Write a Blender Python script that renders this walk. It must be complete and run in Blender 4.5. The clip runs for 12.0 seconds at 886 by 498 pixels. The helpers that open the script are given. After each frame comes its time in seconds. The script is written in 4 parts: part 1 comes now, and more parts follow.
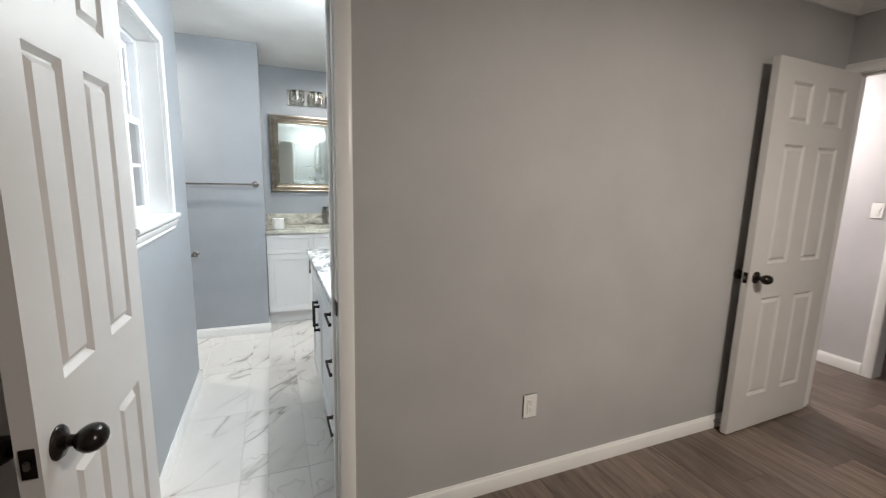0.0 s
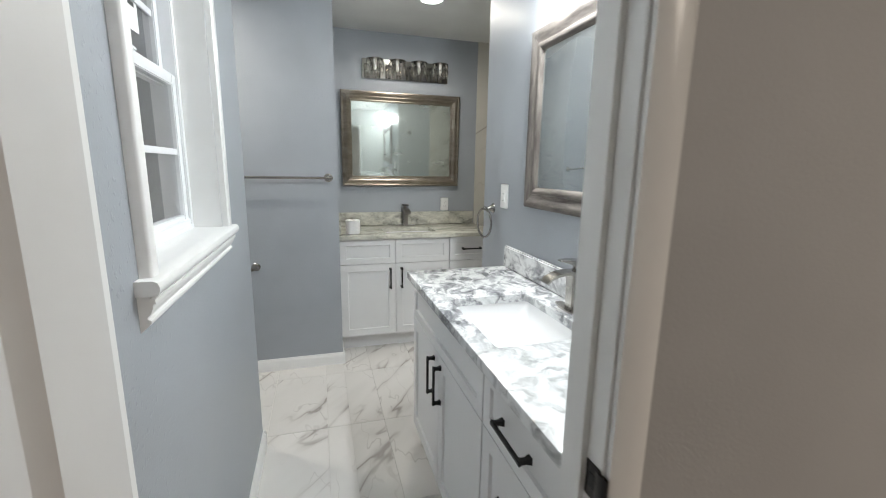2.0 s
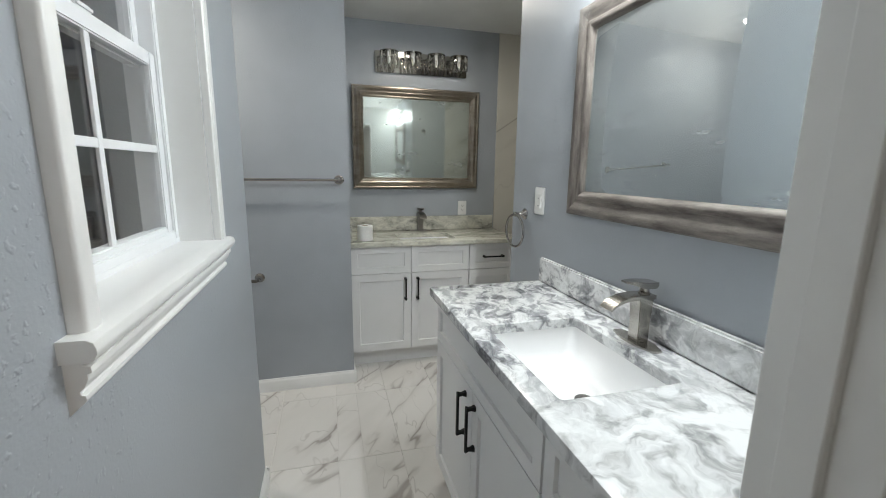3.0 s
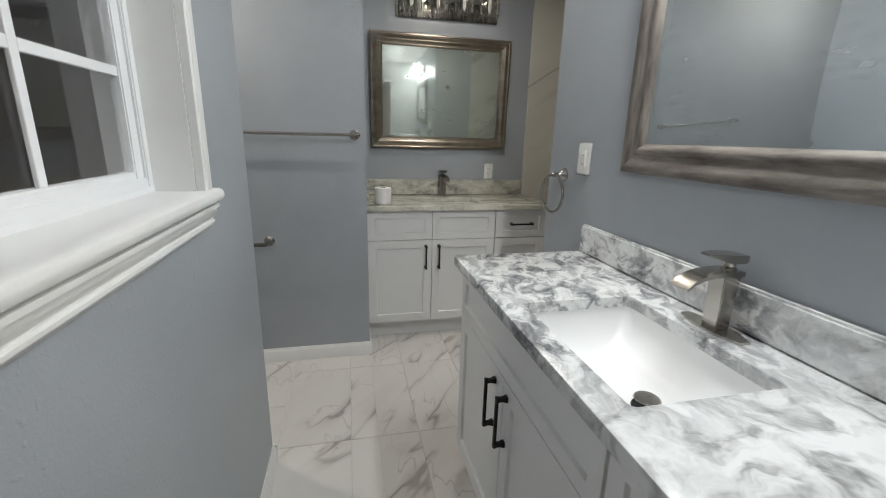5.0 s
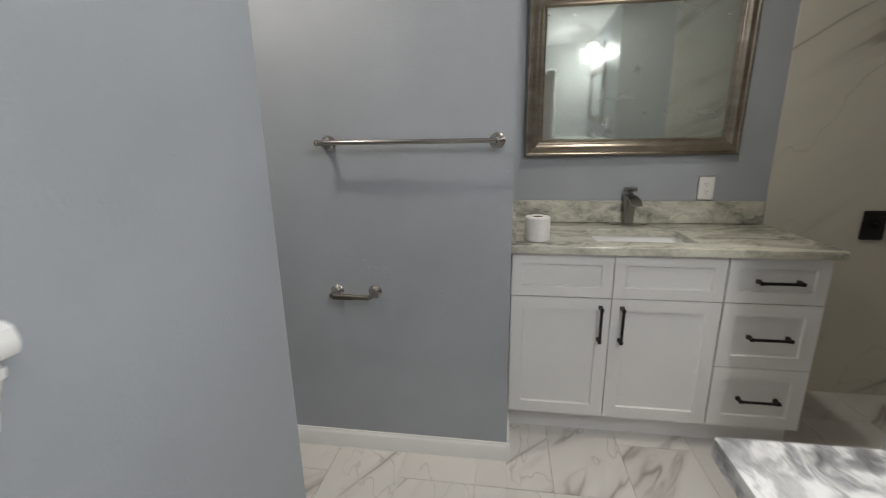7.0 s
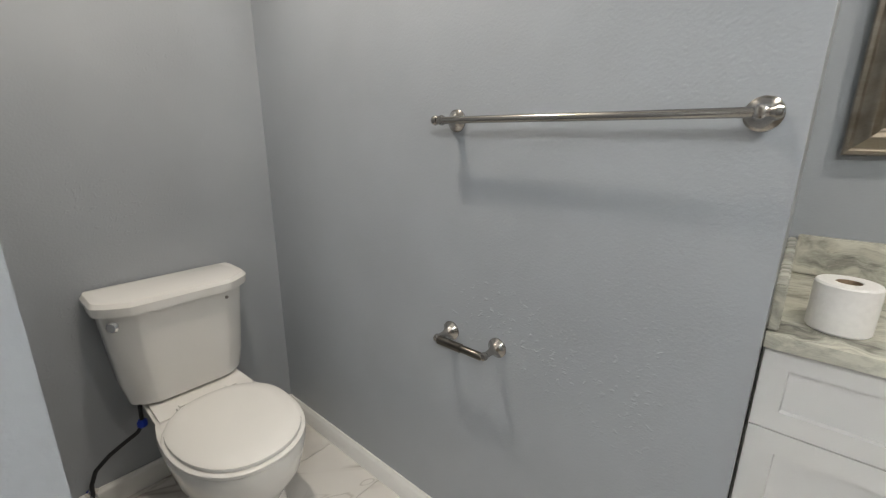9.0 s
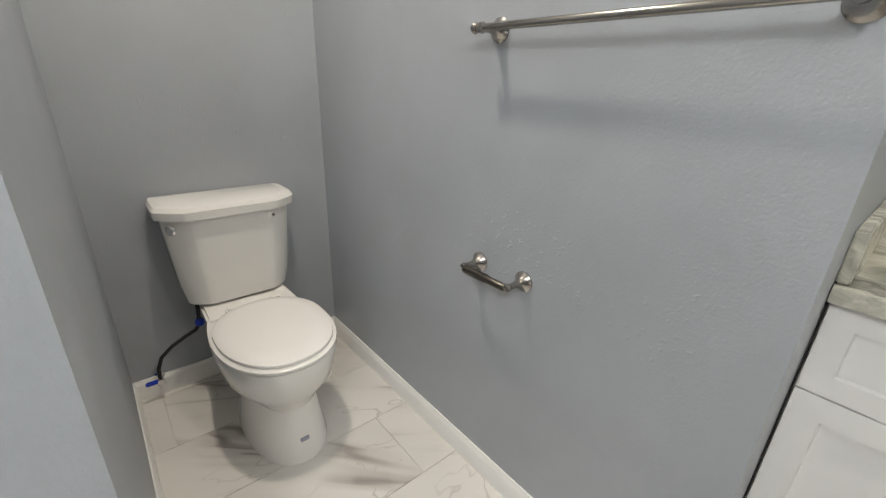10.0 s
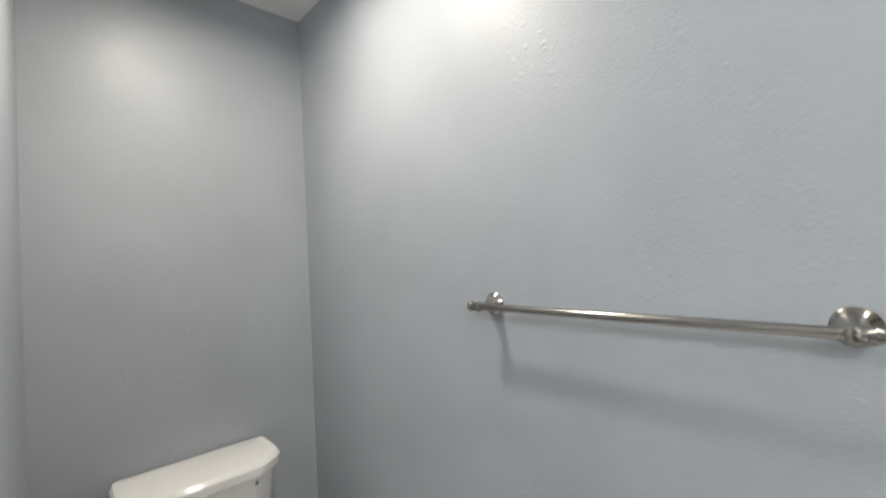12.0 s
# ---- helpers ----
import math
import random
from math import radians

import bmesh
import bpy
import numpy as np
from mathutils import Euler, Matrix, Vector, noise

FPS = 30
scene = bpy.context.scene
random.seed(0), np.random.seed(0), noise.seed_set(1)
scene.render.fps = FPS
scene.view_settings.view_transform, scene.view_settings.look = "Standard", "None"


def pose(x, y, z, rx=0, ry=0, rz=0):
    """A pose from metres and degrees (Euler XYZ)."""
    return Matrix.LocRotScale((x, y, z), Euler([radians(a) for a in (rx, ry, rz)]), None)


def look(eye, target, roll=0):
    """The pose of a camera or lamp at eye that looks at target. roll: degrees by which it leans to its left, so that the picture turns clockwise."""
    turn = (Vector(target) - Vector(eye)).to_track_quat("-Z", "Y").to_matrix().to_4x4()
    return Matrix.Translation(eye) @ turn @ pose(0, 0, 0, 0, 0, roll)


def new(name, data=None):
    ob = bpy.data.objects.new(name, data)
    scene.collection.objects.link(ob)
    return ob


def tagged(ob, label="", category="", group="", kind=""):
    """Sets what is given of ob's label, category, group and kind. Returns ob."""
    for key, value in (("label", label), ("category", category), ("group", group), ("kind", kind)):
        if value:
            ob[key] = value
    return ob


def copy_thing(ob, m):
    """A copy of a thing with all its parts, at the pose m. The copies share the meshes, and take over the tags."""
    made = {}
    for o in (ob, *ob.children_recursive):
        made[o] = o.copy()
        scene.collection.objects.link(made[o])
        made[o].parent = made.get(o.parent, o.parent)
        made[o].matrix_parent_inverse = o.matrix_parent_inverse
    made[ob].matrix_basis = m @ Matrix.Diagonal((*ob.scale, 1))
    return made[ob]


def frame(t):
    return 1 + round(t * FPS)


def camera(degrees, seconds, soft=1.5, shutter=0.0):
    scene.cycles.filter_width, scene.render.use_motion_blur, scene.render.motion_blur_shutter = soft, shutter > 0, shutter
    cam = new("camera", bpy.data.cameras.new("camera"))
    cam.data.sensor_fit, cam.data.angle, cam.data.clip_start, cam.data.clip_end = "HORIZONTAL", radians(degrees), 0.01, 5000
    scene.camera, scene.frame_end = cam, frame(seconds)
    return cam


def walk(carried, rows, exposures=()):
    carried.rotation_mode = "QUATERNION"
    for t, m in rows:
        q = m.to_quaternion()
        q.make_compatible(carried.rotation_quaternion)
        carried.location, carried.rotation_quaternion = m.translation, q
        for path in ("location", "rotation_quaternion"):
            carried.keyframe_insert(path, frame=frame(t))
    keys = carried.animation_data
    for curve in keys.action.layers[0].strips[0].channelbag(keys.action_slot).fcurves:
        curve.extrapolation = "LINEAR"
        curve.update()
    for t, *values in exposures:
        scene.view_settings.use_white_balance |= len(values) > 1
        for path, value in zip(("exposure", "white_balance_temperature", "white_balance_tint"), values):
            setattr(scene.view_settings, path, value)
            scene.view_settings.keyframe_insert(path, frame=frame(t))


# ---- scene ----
cam = camera(93.3, 12.0, soft=1.0, shutter=0.3)
PATH = [
    (0, (0.002, -0.151, 1.393), (0.75, 1.675, 1.067), 1.4),
    (0.5, (-0.063, 0.146, 1.391), (0.601, 1.998, 1.033), 1.3),
    (1, (-0.064, 0.444, 1.389), (0.534, 2.318, 1.027), 1.1),
    (1.5, (-0.11, 0.666, 1.381), (0.461, 2.544, 0.999), 1.0),
    (2, (-0.181, 0.884, 1.39), (0.374, 2.767, 1.011), 0.9),
    (2.5, (-0.207, 1.037, 1.38), (0.321, 2.928, 0.998), 0.8),
    (3, (-0.192, 1.161, 1.387), (0.331, 3.055, 1.013), 0.8),
    (4.8, (-0.168, 1.324, 1.35), (0.289, 3.207, 0.856), 1.2),
    (5, (-0.162, 1.379, 1.319), (0.268, 3.263, 0.802), 1.5),
    (5.5, (-0.156, 1.581, 1.274), (0.165, 3.47, 0.702), 1.7),
    (6, (-0.125, 1.787, 1.296), (0.043, 3.688, 0.697), 1.4),
    (6.5, (-0.091, 2.03, 1.315), (-0.156, 3.949, 0.754), 0.1),
    (7, (-0.094, 2.25, 1.313), (-0.381, 4.167, 0.819), -0.9),
    (7.5, (-0.135, 2.51, 1.344), (-0.64, 4.393, 0.898), -1.2),
    (7.7, (-0.132, 2.582, 1.347), (-0.753, 4.434, 0.92), -1.5),
    (9.3, (-0.039, 2.96, 1.262), (-1.383, 4.317, 0.669), 0.7),
    (9.5, (-0.03, 2.978, 1.25), (-1.413, 4.272, 0.606), 1.0),
    (10, (-0.003, 2.991, 1.204), (-1.415, 4.198, 0.461), 2.1),
    (10.5, (0.022, 2.993, 1.166), (-1.405, 4.165, 0.396), 2.9),
    (11, (0.014, 2.988, 1.174), (-1.458, 4.177, 0.527), 2.6),
    (11.5, (-0.048, 2.986, 1.309), (-1.584, 4.225, 0.985), 0.0),
    (12, (-0.087, 2.998, 1.436), (-1.549, 4.362, 1.473), -2.7),
]
walk(cam, [(t, look(eye, target, roll)) for t, eye, target, roll in PATH],
     [(0, 0.95, 6300, 9), (0.5, 0.86, 6350, 9), (1, 0.72, 6400, 9), (1.5, 0.60, 6500, 9), (2, 0.52, 6480, 9), (2.5, 0.43, 6500, 8), (3, 0.20, 6520, 8), (5, -0.02, 6700, 10), (5.5, -0.05, 6700, 12), (6.5, 0.0, 6800, 13), (7, 0.05, 6850, 12), (7.7, 0.18, 6900, 11), (9.3, 0.60, 6950, 11), (10.5, 0.79, 6980, 11), (11.2, 0.88, 6850, 11), (12, 0.71, 6700, 10)])

# ---- world, lights, exposure ----
world = bpy.data.worlds.new("world")
scene.world = world
world.use_nodes = True
_wn = world.node_tree.nodes
_sky = _wn.new("ShaderNodeTexSky")
_sky.sky_type, _sky.sun_disc = "NISHITA", False
_sky.sun_elevation, _sky.sun_rotation = radians(34), radians(200)
world.node_tree.links.new(_sky.outputs[0], _wn["Background"].inputs[0])
_wn["Background"].inputs[1].default_value = 0.15


def disk_lamp(name, x, y, z, watts, size, rgb, beam=180):
    data = bpy.data.lights.new(name, "AREA")
    data.shape, data.size, data.energy, data.color = "DISK", size, watts, rgb
    data.spread = radians(beam)
    ob = new(name, data)
    ob.location = (x, y, z)
    return ob


DOWNLIGHTS = [(0.55, 3.71), (-1.04, 3.31)]
CEIL = 2.45
for (_x, _y), _w, _c in zip(DOWNLIGHTS, (5.5, 7.3), ((1.0, 0.95, 0.86), (1.0, 0.93, 0.82))):
    disk_lamp("downlight_lamp", _x, _y, CEIL - 0.022, _w, 0.10, _c, 168)
VL_Y, VL_Z = 2.125, 2.165
for _i in range(4):
    _d = bpy.data.lights.new("vanity_bulb_lamp", "POINT")
    _d.energy, _d.color, _d.shadow_soft_size = 8.0, (0.93, 0.98, 1.0), 0.03
    _at = (0.735 - 0.1185, VL_Y + 0.264 - _i * 0.176, VL_Z - 0.01)
    new("vanity_bulb_lamp", _d).location = _at
    disk_lamp("vanity_shade_lamp", _at[0], _at[1], _at[2] - 0.035, 1.2, 0.1, (0.93, 0.98, 1.0))
disk_lamp("bedroom_lamp", 1.65, -0.35, 2.36, 24.0, 0.22, (1.0, 0.88, 0.75))
disk_lamp("hall_lamp", 3.6, 2.2, 2.38, 18.0, 0.2, (1.0, 0.9, 0.84))

# ---- materials ----


def nodes_of(name):
    m = bpy.data.materials.new(name)
    m.use_nodes = True
    return m, m.node_tree.nodes, m.node_tree.links, m.node_tree.nodes["Principled BSDF"]


def ramp(nodes, links, src, stops):
    r = nodes.new("ShaderNodeValToRGB")
    while len(r.color_ramp.elements) < len(stops):
        r.color_ramp.elements.new(0.5)
    for e, (pos, c) in zip(r.color_ramp.elements, stops):
        e.position, e.color = pos, (*c, 1)
    links.new(src, r.inputs[0])
    return r.outputs[0]


def tex(nodes, links, kind, vec, **vals):
    n = nodes.new(kind)
    if vec is not None:
        links.new(vec, n.inputs["Vector"])
    for k, v in vals.items():
        n.inputs[k.replace("_", " ")].default_value = v
    return n


def mixc(nodes, links, fac, a, b, blend="MIX"):
    n = nodes.new("ShaderNodeMix")
    n.data_type, n.blend_type = "RGBA", blend
    for sock, v in ((n.inputs["Factor"], fac), (n.inputs["A"], a), (n.inputs["B"], b)):
        if isinstance(v, (int, float)):
            sock.default_value = v
        elif isinstance(v, tuple):
            sock.default_value = (*v, 1)
        else:
            links.new(v, sock)
    return n.outputs["Result"]


def bump(nodes, links, bsdf, height, strength, dist):
    b = nodes.new("ShaderNodeBump")
    b.inputs["Strength"].default_value, b.inputs["Distance"].default_value = strength, dist
    links.new(height, b.inputs["Height"])
    links.new(b.outputs[0], bsdf.inputs["Normal"])


def place_vec(nodes):
    return nodes.new("ShaderNodeNewGeometry").outputs["Position"]


def along(nodes, links, vec, degrees, squash):
    """Coordinates turned so that a pattern runs in the floor direction given, drawn out by 1 / squash."""
    a = nodes.new("ShaderNodeMapping")
    a.inputs["Rotation"].default_value = (0, 0, radians(-degrees))
    links.new(vec, a.inputs[0])
    b = nodes.new("ShaderNodeMapping")
    b.inputs["Scale"].default_value = (squash, 1.0, 0.8)
    links.new(a.outputs[0], b.inputs[0])
    return b.outputs[0]


def paint(name, rgb, rough=0.5, relief=0.25, patches=0.0, var=0.06, rough_to=None):
    """Rolled wall paint: orange peel, faint cloudy unevenness, and knocked-down plaster patches."""
    m, n, l, b = nodes_of(name)
    pos = place_vec(n)
    cloud = tex(n, l, "ShaderNodeTexNoise", pos, Scale=2.8, Detail=4.0)
    col = ramp(n, l, cloud.outputs[0], [(0.3, tuple(c * (1 - var) for c in rgb)), (0.7, tuple(c * (1 + var) for c in rgb))])
    l.new(col, b.inputs["Base Color"])
    sheen = n.new("ShaderNodeMapRange")
    l.new(cloud.outputs[0], sheen.inputs[0])
    sheen.inputs[1].default_value, sheen.inputs[2].default_value = 0.3, 0.7
    sheen.inputs[3].default_value, sheen.inputs[4].default_value = rough * 0.85, rough * 1.2
    l.new(sheen.outputs[0], b.inputs["Roughness"])
    fine = tex(n, l, "ShaderNodeTexNoise", pos, Scale=150.0, Detail=3.0)
    h = fine.outputs[0]
    if patches:
        v = tex(n, l, "ShaderNodeTexNoise", pos, Scale=62.0, Detail=2.0, Distortion=0.25)
        mask = tex(n, l, "ShaderNodeTexNoise", pos, Scale=3.1, Detail=2.0)
        lump = ramp(n, l, v.outputs[0], [(0.6, (0, 0, 0)), (0.69, (1, 1, 1))])
        where = ramp(n, l, mask.outputs[0], [(0.55, (0.0, 0.0, 0.0)), (0.75, (1, 1, 1) if rough_to is None else (0.3, 0.3, 0.3))])
        if rough_to is not None:
            sep = n.new("ShaderNodeSeparateXYZ")
            l.new(pos, sep.inputs[0])
            fade = n.new("ShaderNodeMapRange")
            l.new(sep.outputs[1], fade.inputs[0])
            fade.inputs[1].default_value, fade.inputs[2].default_value = rough_to - 0.15, rough_to + 0.15
            fade.inputs[3].default_value, fade.inputs[4].default_value = 0.9, 0.06
            where = mixc(n, l, 1.0, where, fade.outputs[0], "LIGHTEN")
        lump = mixc(n, l, 1.0, lump, where, "MULTIPLY")
        sc = n.new("ShaderNodeMath")
        sc.operation = "MULTIPLY_ADD"
        sc.inputs[1].default_value = patches
        l.new(lump, sc.inputs[0])
        l.new(h, sc.inputs[2])
        h = sc.outputs[0]
    bump(n, l, b, h, relief, 0.0022)
    return m


def plain(name, rgb, rough=0.4, metal=0.0, var=0.03, scale=30.0, relief=0.0, coat=0.0):
    m, n, l, b = nodes_of(name)
    pos = n.new("ShaderNodeTexCoord").outputs["Object"]
    t = tex(n, l, "ShaderNodeTexNoise", pos, Scale=scale, Detail=4.0)
    l.new(ramp(n, l, t.outputs[0], [(0.3, tuple(c * (1 - var) for c in rgb)), (0.7, tuple(min(1, c * (1 + var)) for c in rgb))]), b.inputs["Base Color"])
    r = n.new("ShaderNodeMapRange")
    l.new(t.outputs[0], r.inputs[0])
    r.inputs[3].default_value, r.inputs[4].default_value = rough * 0.85, min(1, rough * 1.15)
    l.new(r.outputs[0], b.inputs["Roughness"])
    b.inputs["Metallic"].default_value = metal
    b.inputs["Coat Weight"].default_value = coat
    if relief:
        bump(n, l, b, t.outputs[0], relief, 0.001)
    return m


def marble_tile(name, base, vein, rough=0.28, size=1.0, runs=52, upright=False):
    """Polished porcelain tile printed as white marble, each tile with its own print."""
    m, n, l, b = nodes_of(name)
    pos = place_vec(n)
    info = n.new("ShaderNodeObjectInfo")
    off = n.new("ShaderNodeVectorMath")
    off.operation = "MULTIPLY_ADD"
    comb = n.new("ShaderNodeCombineXYZ")
    for i in range(3):
        l.new(info.outputs["Random"], comb.inputs[i])
    l.new(comb.outputs[0], off.inputs[0])
    off.inputs[1].default_value = (37.0, 53.0, 11.0)
    if upright:
        sep, turn = n.new("ShaderNodeSeparateXYZ"), n.new("ShaderNodeCombineXYZ")
        l.new(pos, sep.inputs[0])
        for a, c in ((0, 0), (2, 1), (1, 2)):
            l.new(sep.outputs[a], turn.inputs[c])
        pos = turn.outputs[0]
    l.new(pos, off.inputs[2])
    vec = off.outputs[0]
    run = along(n, l, vec, runs, 0.15 if upright else 0.26)
    warp = tex(n, l, "ShaderNodeTexNoise", run, Scale=3.0 / size, Detail=4.0, Roughness=0.46, Distortion=0.55)
    line = ramp(n, l, warp.outputs[0], [(0.45, (0, 0, 0)), (0.484, (0.22, 0.22, 0.22)), (0.495, (0.85, 0.85, 0.85)), (0.502, (1, 1, 1)), (0.509, (0.35, 0.35, 0.35)), (0.54, (0, 0, 0))])
    where = tex(n, l, "ShaderNodeTexNoise", vec, Scale=2.4 / size, Detail=2.0)
    keep = ramp(n, l, where.outputs[0], [(0.43, (0.04, 0.04, 0.04)), (0.62, (0.95, 0.95, 0.95))])
    fac = mixc(n, l, 1.0, line, keep, "MULTIPLY")
    cross = along(n, l, vec, runs + 35, 0.5)
    thin = tex(n, l, "ShaderNodeTexNoise", cross, Scale=4.5 / size, Detail=3.0, Roughness=0.5, Distortion=0.3)
    line2 = ramp(n, l, thin.outputs[0], [(0.490, (0, 0, 0)), (0.5, (0.5, 0.5, 0.5)), (0.508, (0, 0, 0))])
    fac = mixc(n, l, 1.0, fac, mixc(n, l, 1.0, line2, keep, "MULTIPLY"), "LIGHTEN")
    soft = tex(n, l, "ShaderNodeTexNoise", run, Scale=3.0 / size, Detail=4.0)
    body = ramp(n, l, soft.outputs[0], [(0.3, tuple(c * 0.88 for c in base)), (0.62, base)])
    l.new(mixc(n, l, fac, body, vein), b.inputs["Base Color"])
    b.inputs["Roughness"].default_value = rough
    return m


def stone_top(name, stops, runs=-70, cloudy=None):
    """Streaked grey and white quartzite, softly polished; beyond cloudy it runs in bands, before it in puffs."""
    m, n, l, b = nodes_of(name)
    pos = place_vec(n)
    big = tex(n, l, "ShaderNodeTexNoise", pos, Scale=5.5 if cloudy is None else 9.0, Detail=3.0, Roughness=0.55)
    vm = n.new("ShaderNodeVectorMath")
    vm.operation = "MULTIPLY_ADD"
    l.new(big.outputs["Color"], vm.inputs[0])
    vm.inputs[1].default_value = (0.20, 0.20, 0.12) if cloudy is None else (0.11, 0.13, 0.06)
    l.new(pos, vm.inputs[2])
    run = along(n, l, vm.outputs[0], runs, 0.25 if cloudy is None else 0.5)
    flow = tex(n, l, "ShaderNodeTexNoise", run, Scale=14.0 if cloudy is None else 20.0, Detail=8.0, Roughness=0.65, Distortion=0.6)
    col = ramp(n, l, flow.outputs[0], stops)
    streak = tex(n, l, "ShaderNodeTexNoise", run, Scale=40.0, Detail=6.0, Roughness=0.68, Distortion=0.6)
    s = ramp(n, l, streak.outputs[0], [(0.34, (0.5, 0.505, 0.51)), (0.46, (0.82, 0.82, 0.82)), (0.54, (1, 1, 1))])
    full = mixc(n, l, 0.6, col, s, "MULTIPLY")
    cloud = tex(n, l, "ShaderNodeTexNoise", pos, Scale=6.5, Detail=4.0)
    calm = ramp(n, l, cloud.outputs[0], [(0.48, (1, 1, 1)), (0.7, (0.55, 0.55, 0.55))])
    body = mixc(n, l, calm, stops[-1][1], full)
    if cloudy is not None:
        wide = tex(n, l, "ShaderNodeTexNoise", vm.outputs[0], Scale=7.5, Detail=9.0, Roughness=0.6, Distortion=1.1)
        lit = stops[-1][1]
        puffs = ramp(n, l, wide.outputs[0], [(0.34, tuple(c * 0.34 for c in lit)), (0.42, tuple(c * 0.56 for c in lit)), (0.475, tuple(c * 0.82 for c in lit)), (0.56, tuple(c * 1.04 for c in lit))])
        sep = n.new("ShaderNodeSeparateXYZ")
        l.new(vm.outputs[0], sep.inputs[0])
        to = n.new("ShaderNodeMapRange")
        l.new(sep.outputs[1], to.inputs[0])
        to.inputs[1].default_value, to.inputs[2].default_value = cloudy - 0.15, cloudy + 0.15
        body = mixc(n, l, to.outputs[0], puffs, body)
    l.new(body, b.inputs["Base Color"])
    b.inputs["Roughness"].default_value = 0.2
    return m


def plank_wood(name, dark, light):
    """Vinyl plank printed as weathered oak, lengthwise grain along y."""
    m, n, l, b = nodes_of(name)
    pos = place_vec(n)
    info = n.new("ShaderNodeObjectInfo")
    mp = n.new("ShaderNodeMapping")
    mp.inputs["Scale"].default_value = (9.0, 0.7, 1.0)
    l.new(pos, mp.inputs[0])
    comb = n.new("ShaderNodeCombineXYZ")
    mul = n.new("ShaderNodeMath")
    mul.operation = "MULTIPLY"
    mul.inputs[1].default_value = 60.0
    l.new(info.outputs["Random"], mul.inputs[0])
    l.new(mul.outputs[0], comb.inputs[1])
    l.new(comb.outputs[0], mp.inputs["Location"])
    g = tex(n, l, "ShaderNodeTexNoise", mp.outputs[0], Scale=4.0, Detail=7.0, Roughness=0.65, Distortion=0.7)
    col = ramp(n, l, g.outputs[0], [(0.3, dark), (0.7, light)])
    tone = ramp(n, l, info.outputs["Random"], [(0.0, (0.62, 0.61, 0.6)), (1.0, (1.25, 1.22, 1.18))])
    l.new(mixc(n, l, 1.0, col, tone, "MULTIPLY"), b.inputs["Base Color"])
    b.inputs["Roughness"].default_value = 0.42
    bump(n, l, b, g.outputs[0], 0.15, 0.001)
    return m


def brushed(name, rgb, rough):
    m, n, l, b = nodes_of(name)
    mp = n.new("ShaderNodeMapping")
    mp.inputs["Scale"].default_value = (4.0, 4.0, 160.0)
    l.new(n.new("ShaderNodeTexCoord").outputs["Object"], mp.inputs[0])
    t = tex(n, l, "ShaderNodeTexNoise", mp.outputs[0], Scale=6.0, Detail=4.0)
    l.new(ramp(n, l, t.outputs[0], [(0.3, tuple(c * 0.88 for c in rgb)), (0.7, rgb)]), b.inputs["Base Color"])
    b.inputs["Metallic"].default_value, b.inputs["Roughness"].default_value = 1.0, rough
    bump(n, l, b, t.outputs[0], 0.06, 0.0005)
    return m


def clear_glass(name, rough=0.0, ior=1.5, rgb=(1, 1, 1)):
    m, n, l, b = nodes_of(name)
    b.inputs["Base Color"].default_value = (*rgb, 1)
    b.inputs["Transmission Weight"].default_value, b.inputs["Roughness"].default_value, b.inputs["IOR"].default_value = 1.0, rough, ior
    return m


def silvered(name, haze=0.0, film=0.0):
    """A mirror; haze gives the smears of a film that has not been wiped off."""
    m, n, l, b = nodes_of(name)
    b.inputs["Metallic"].default_value = 1.0
    b.inputs["Base Color"].default_value = (0.86, 0.89, 0.9, 1)
    b.inputs["Roughness"].default_value = 0.015
    if haze:
        pos = place_vec(n)
        mp = n.new("ShaderNodeMapping")
        mp.inputs["Scale"].default_value = (1, 1.0, 2.2)
        l.new(pos, mp.inputs[0])
        t = tex(n, l, "ShaderNodeTexNoise", mp.outputs[0], Scale=5.0, Detail=6.0, Roughness=0.7)
        r = n.new("ShaderNodeMapRange")
        l.new(t.outputs[0], r.inputs[0])
        r.inputs[1].default_value, r.inputs[2].default_value = 0.4, 0.7
        r.inputs[3].default_value, r.inputs[4].default_value = haze * 0.5, haze
        dust = n.new("ShaderNodeMapRange")
        l.new(t.outputs[0], dust.inputs[0])
        dust.inputs[1].default_value, dust.inputs[2].default_value = 0.4, 0.75
        dust.inputs[3].default_value, dust.inputs[4].default_value = 1.0 - haze * 0.2 - film, 1.0 - haze * 1.75 - film
        if film:
            r.inputs[3].default_value, r.inputs[4].default_value = 0.05, 0.085
            b.inputs["Base Color"].default_value = (0.64, 0.70, 0.665, 1)
        l.new(dust.outputs[0], b.inputs["Metallic"])
        l.new(r.outputs[0], b.inputs["Roughness"])
    return m


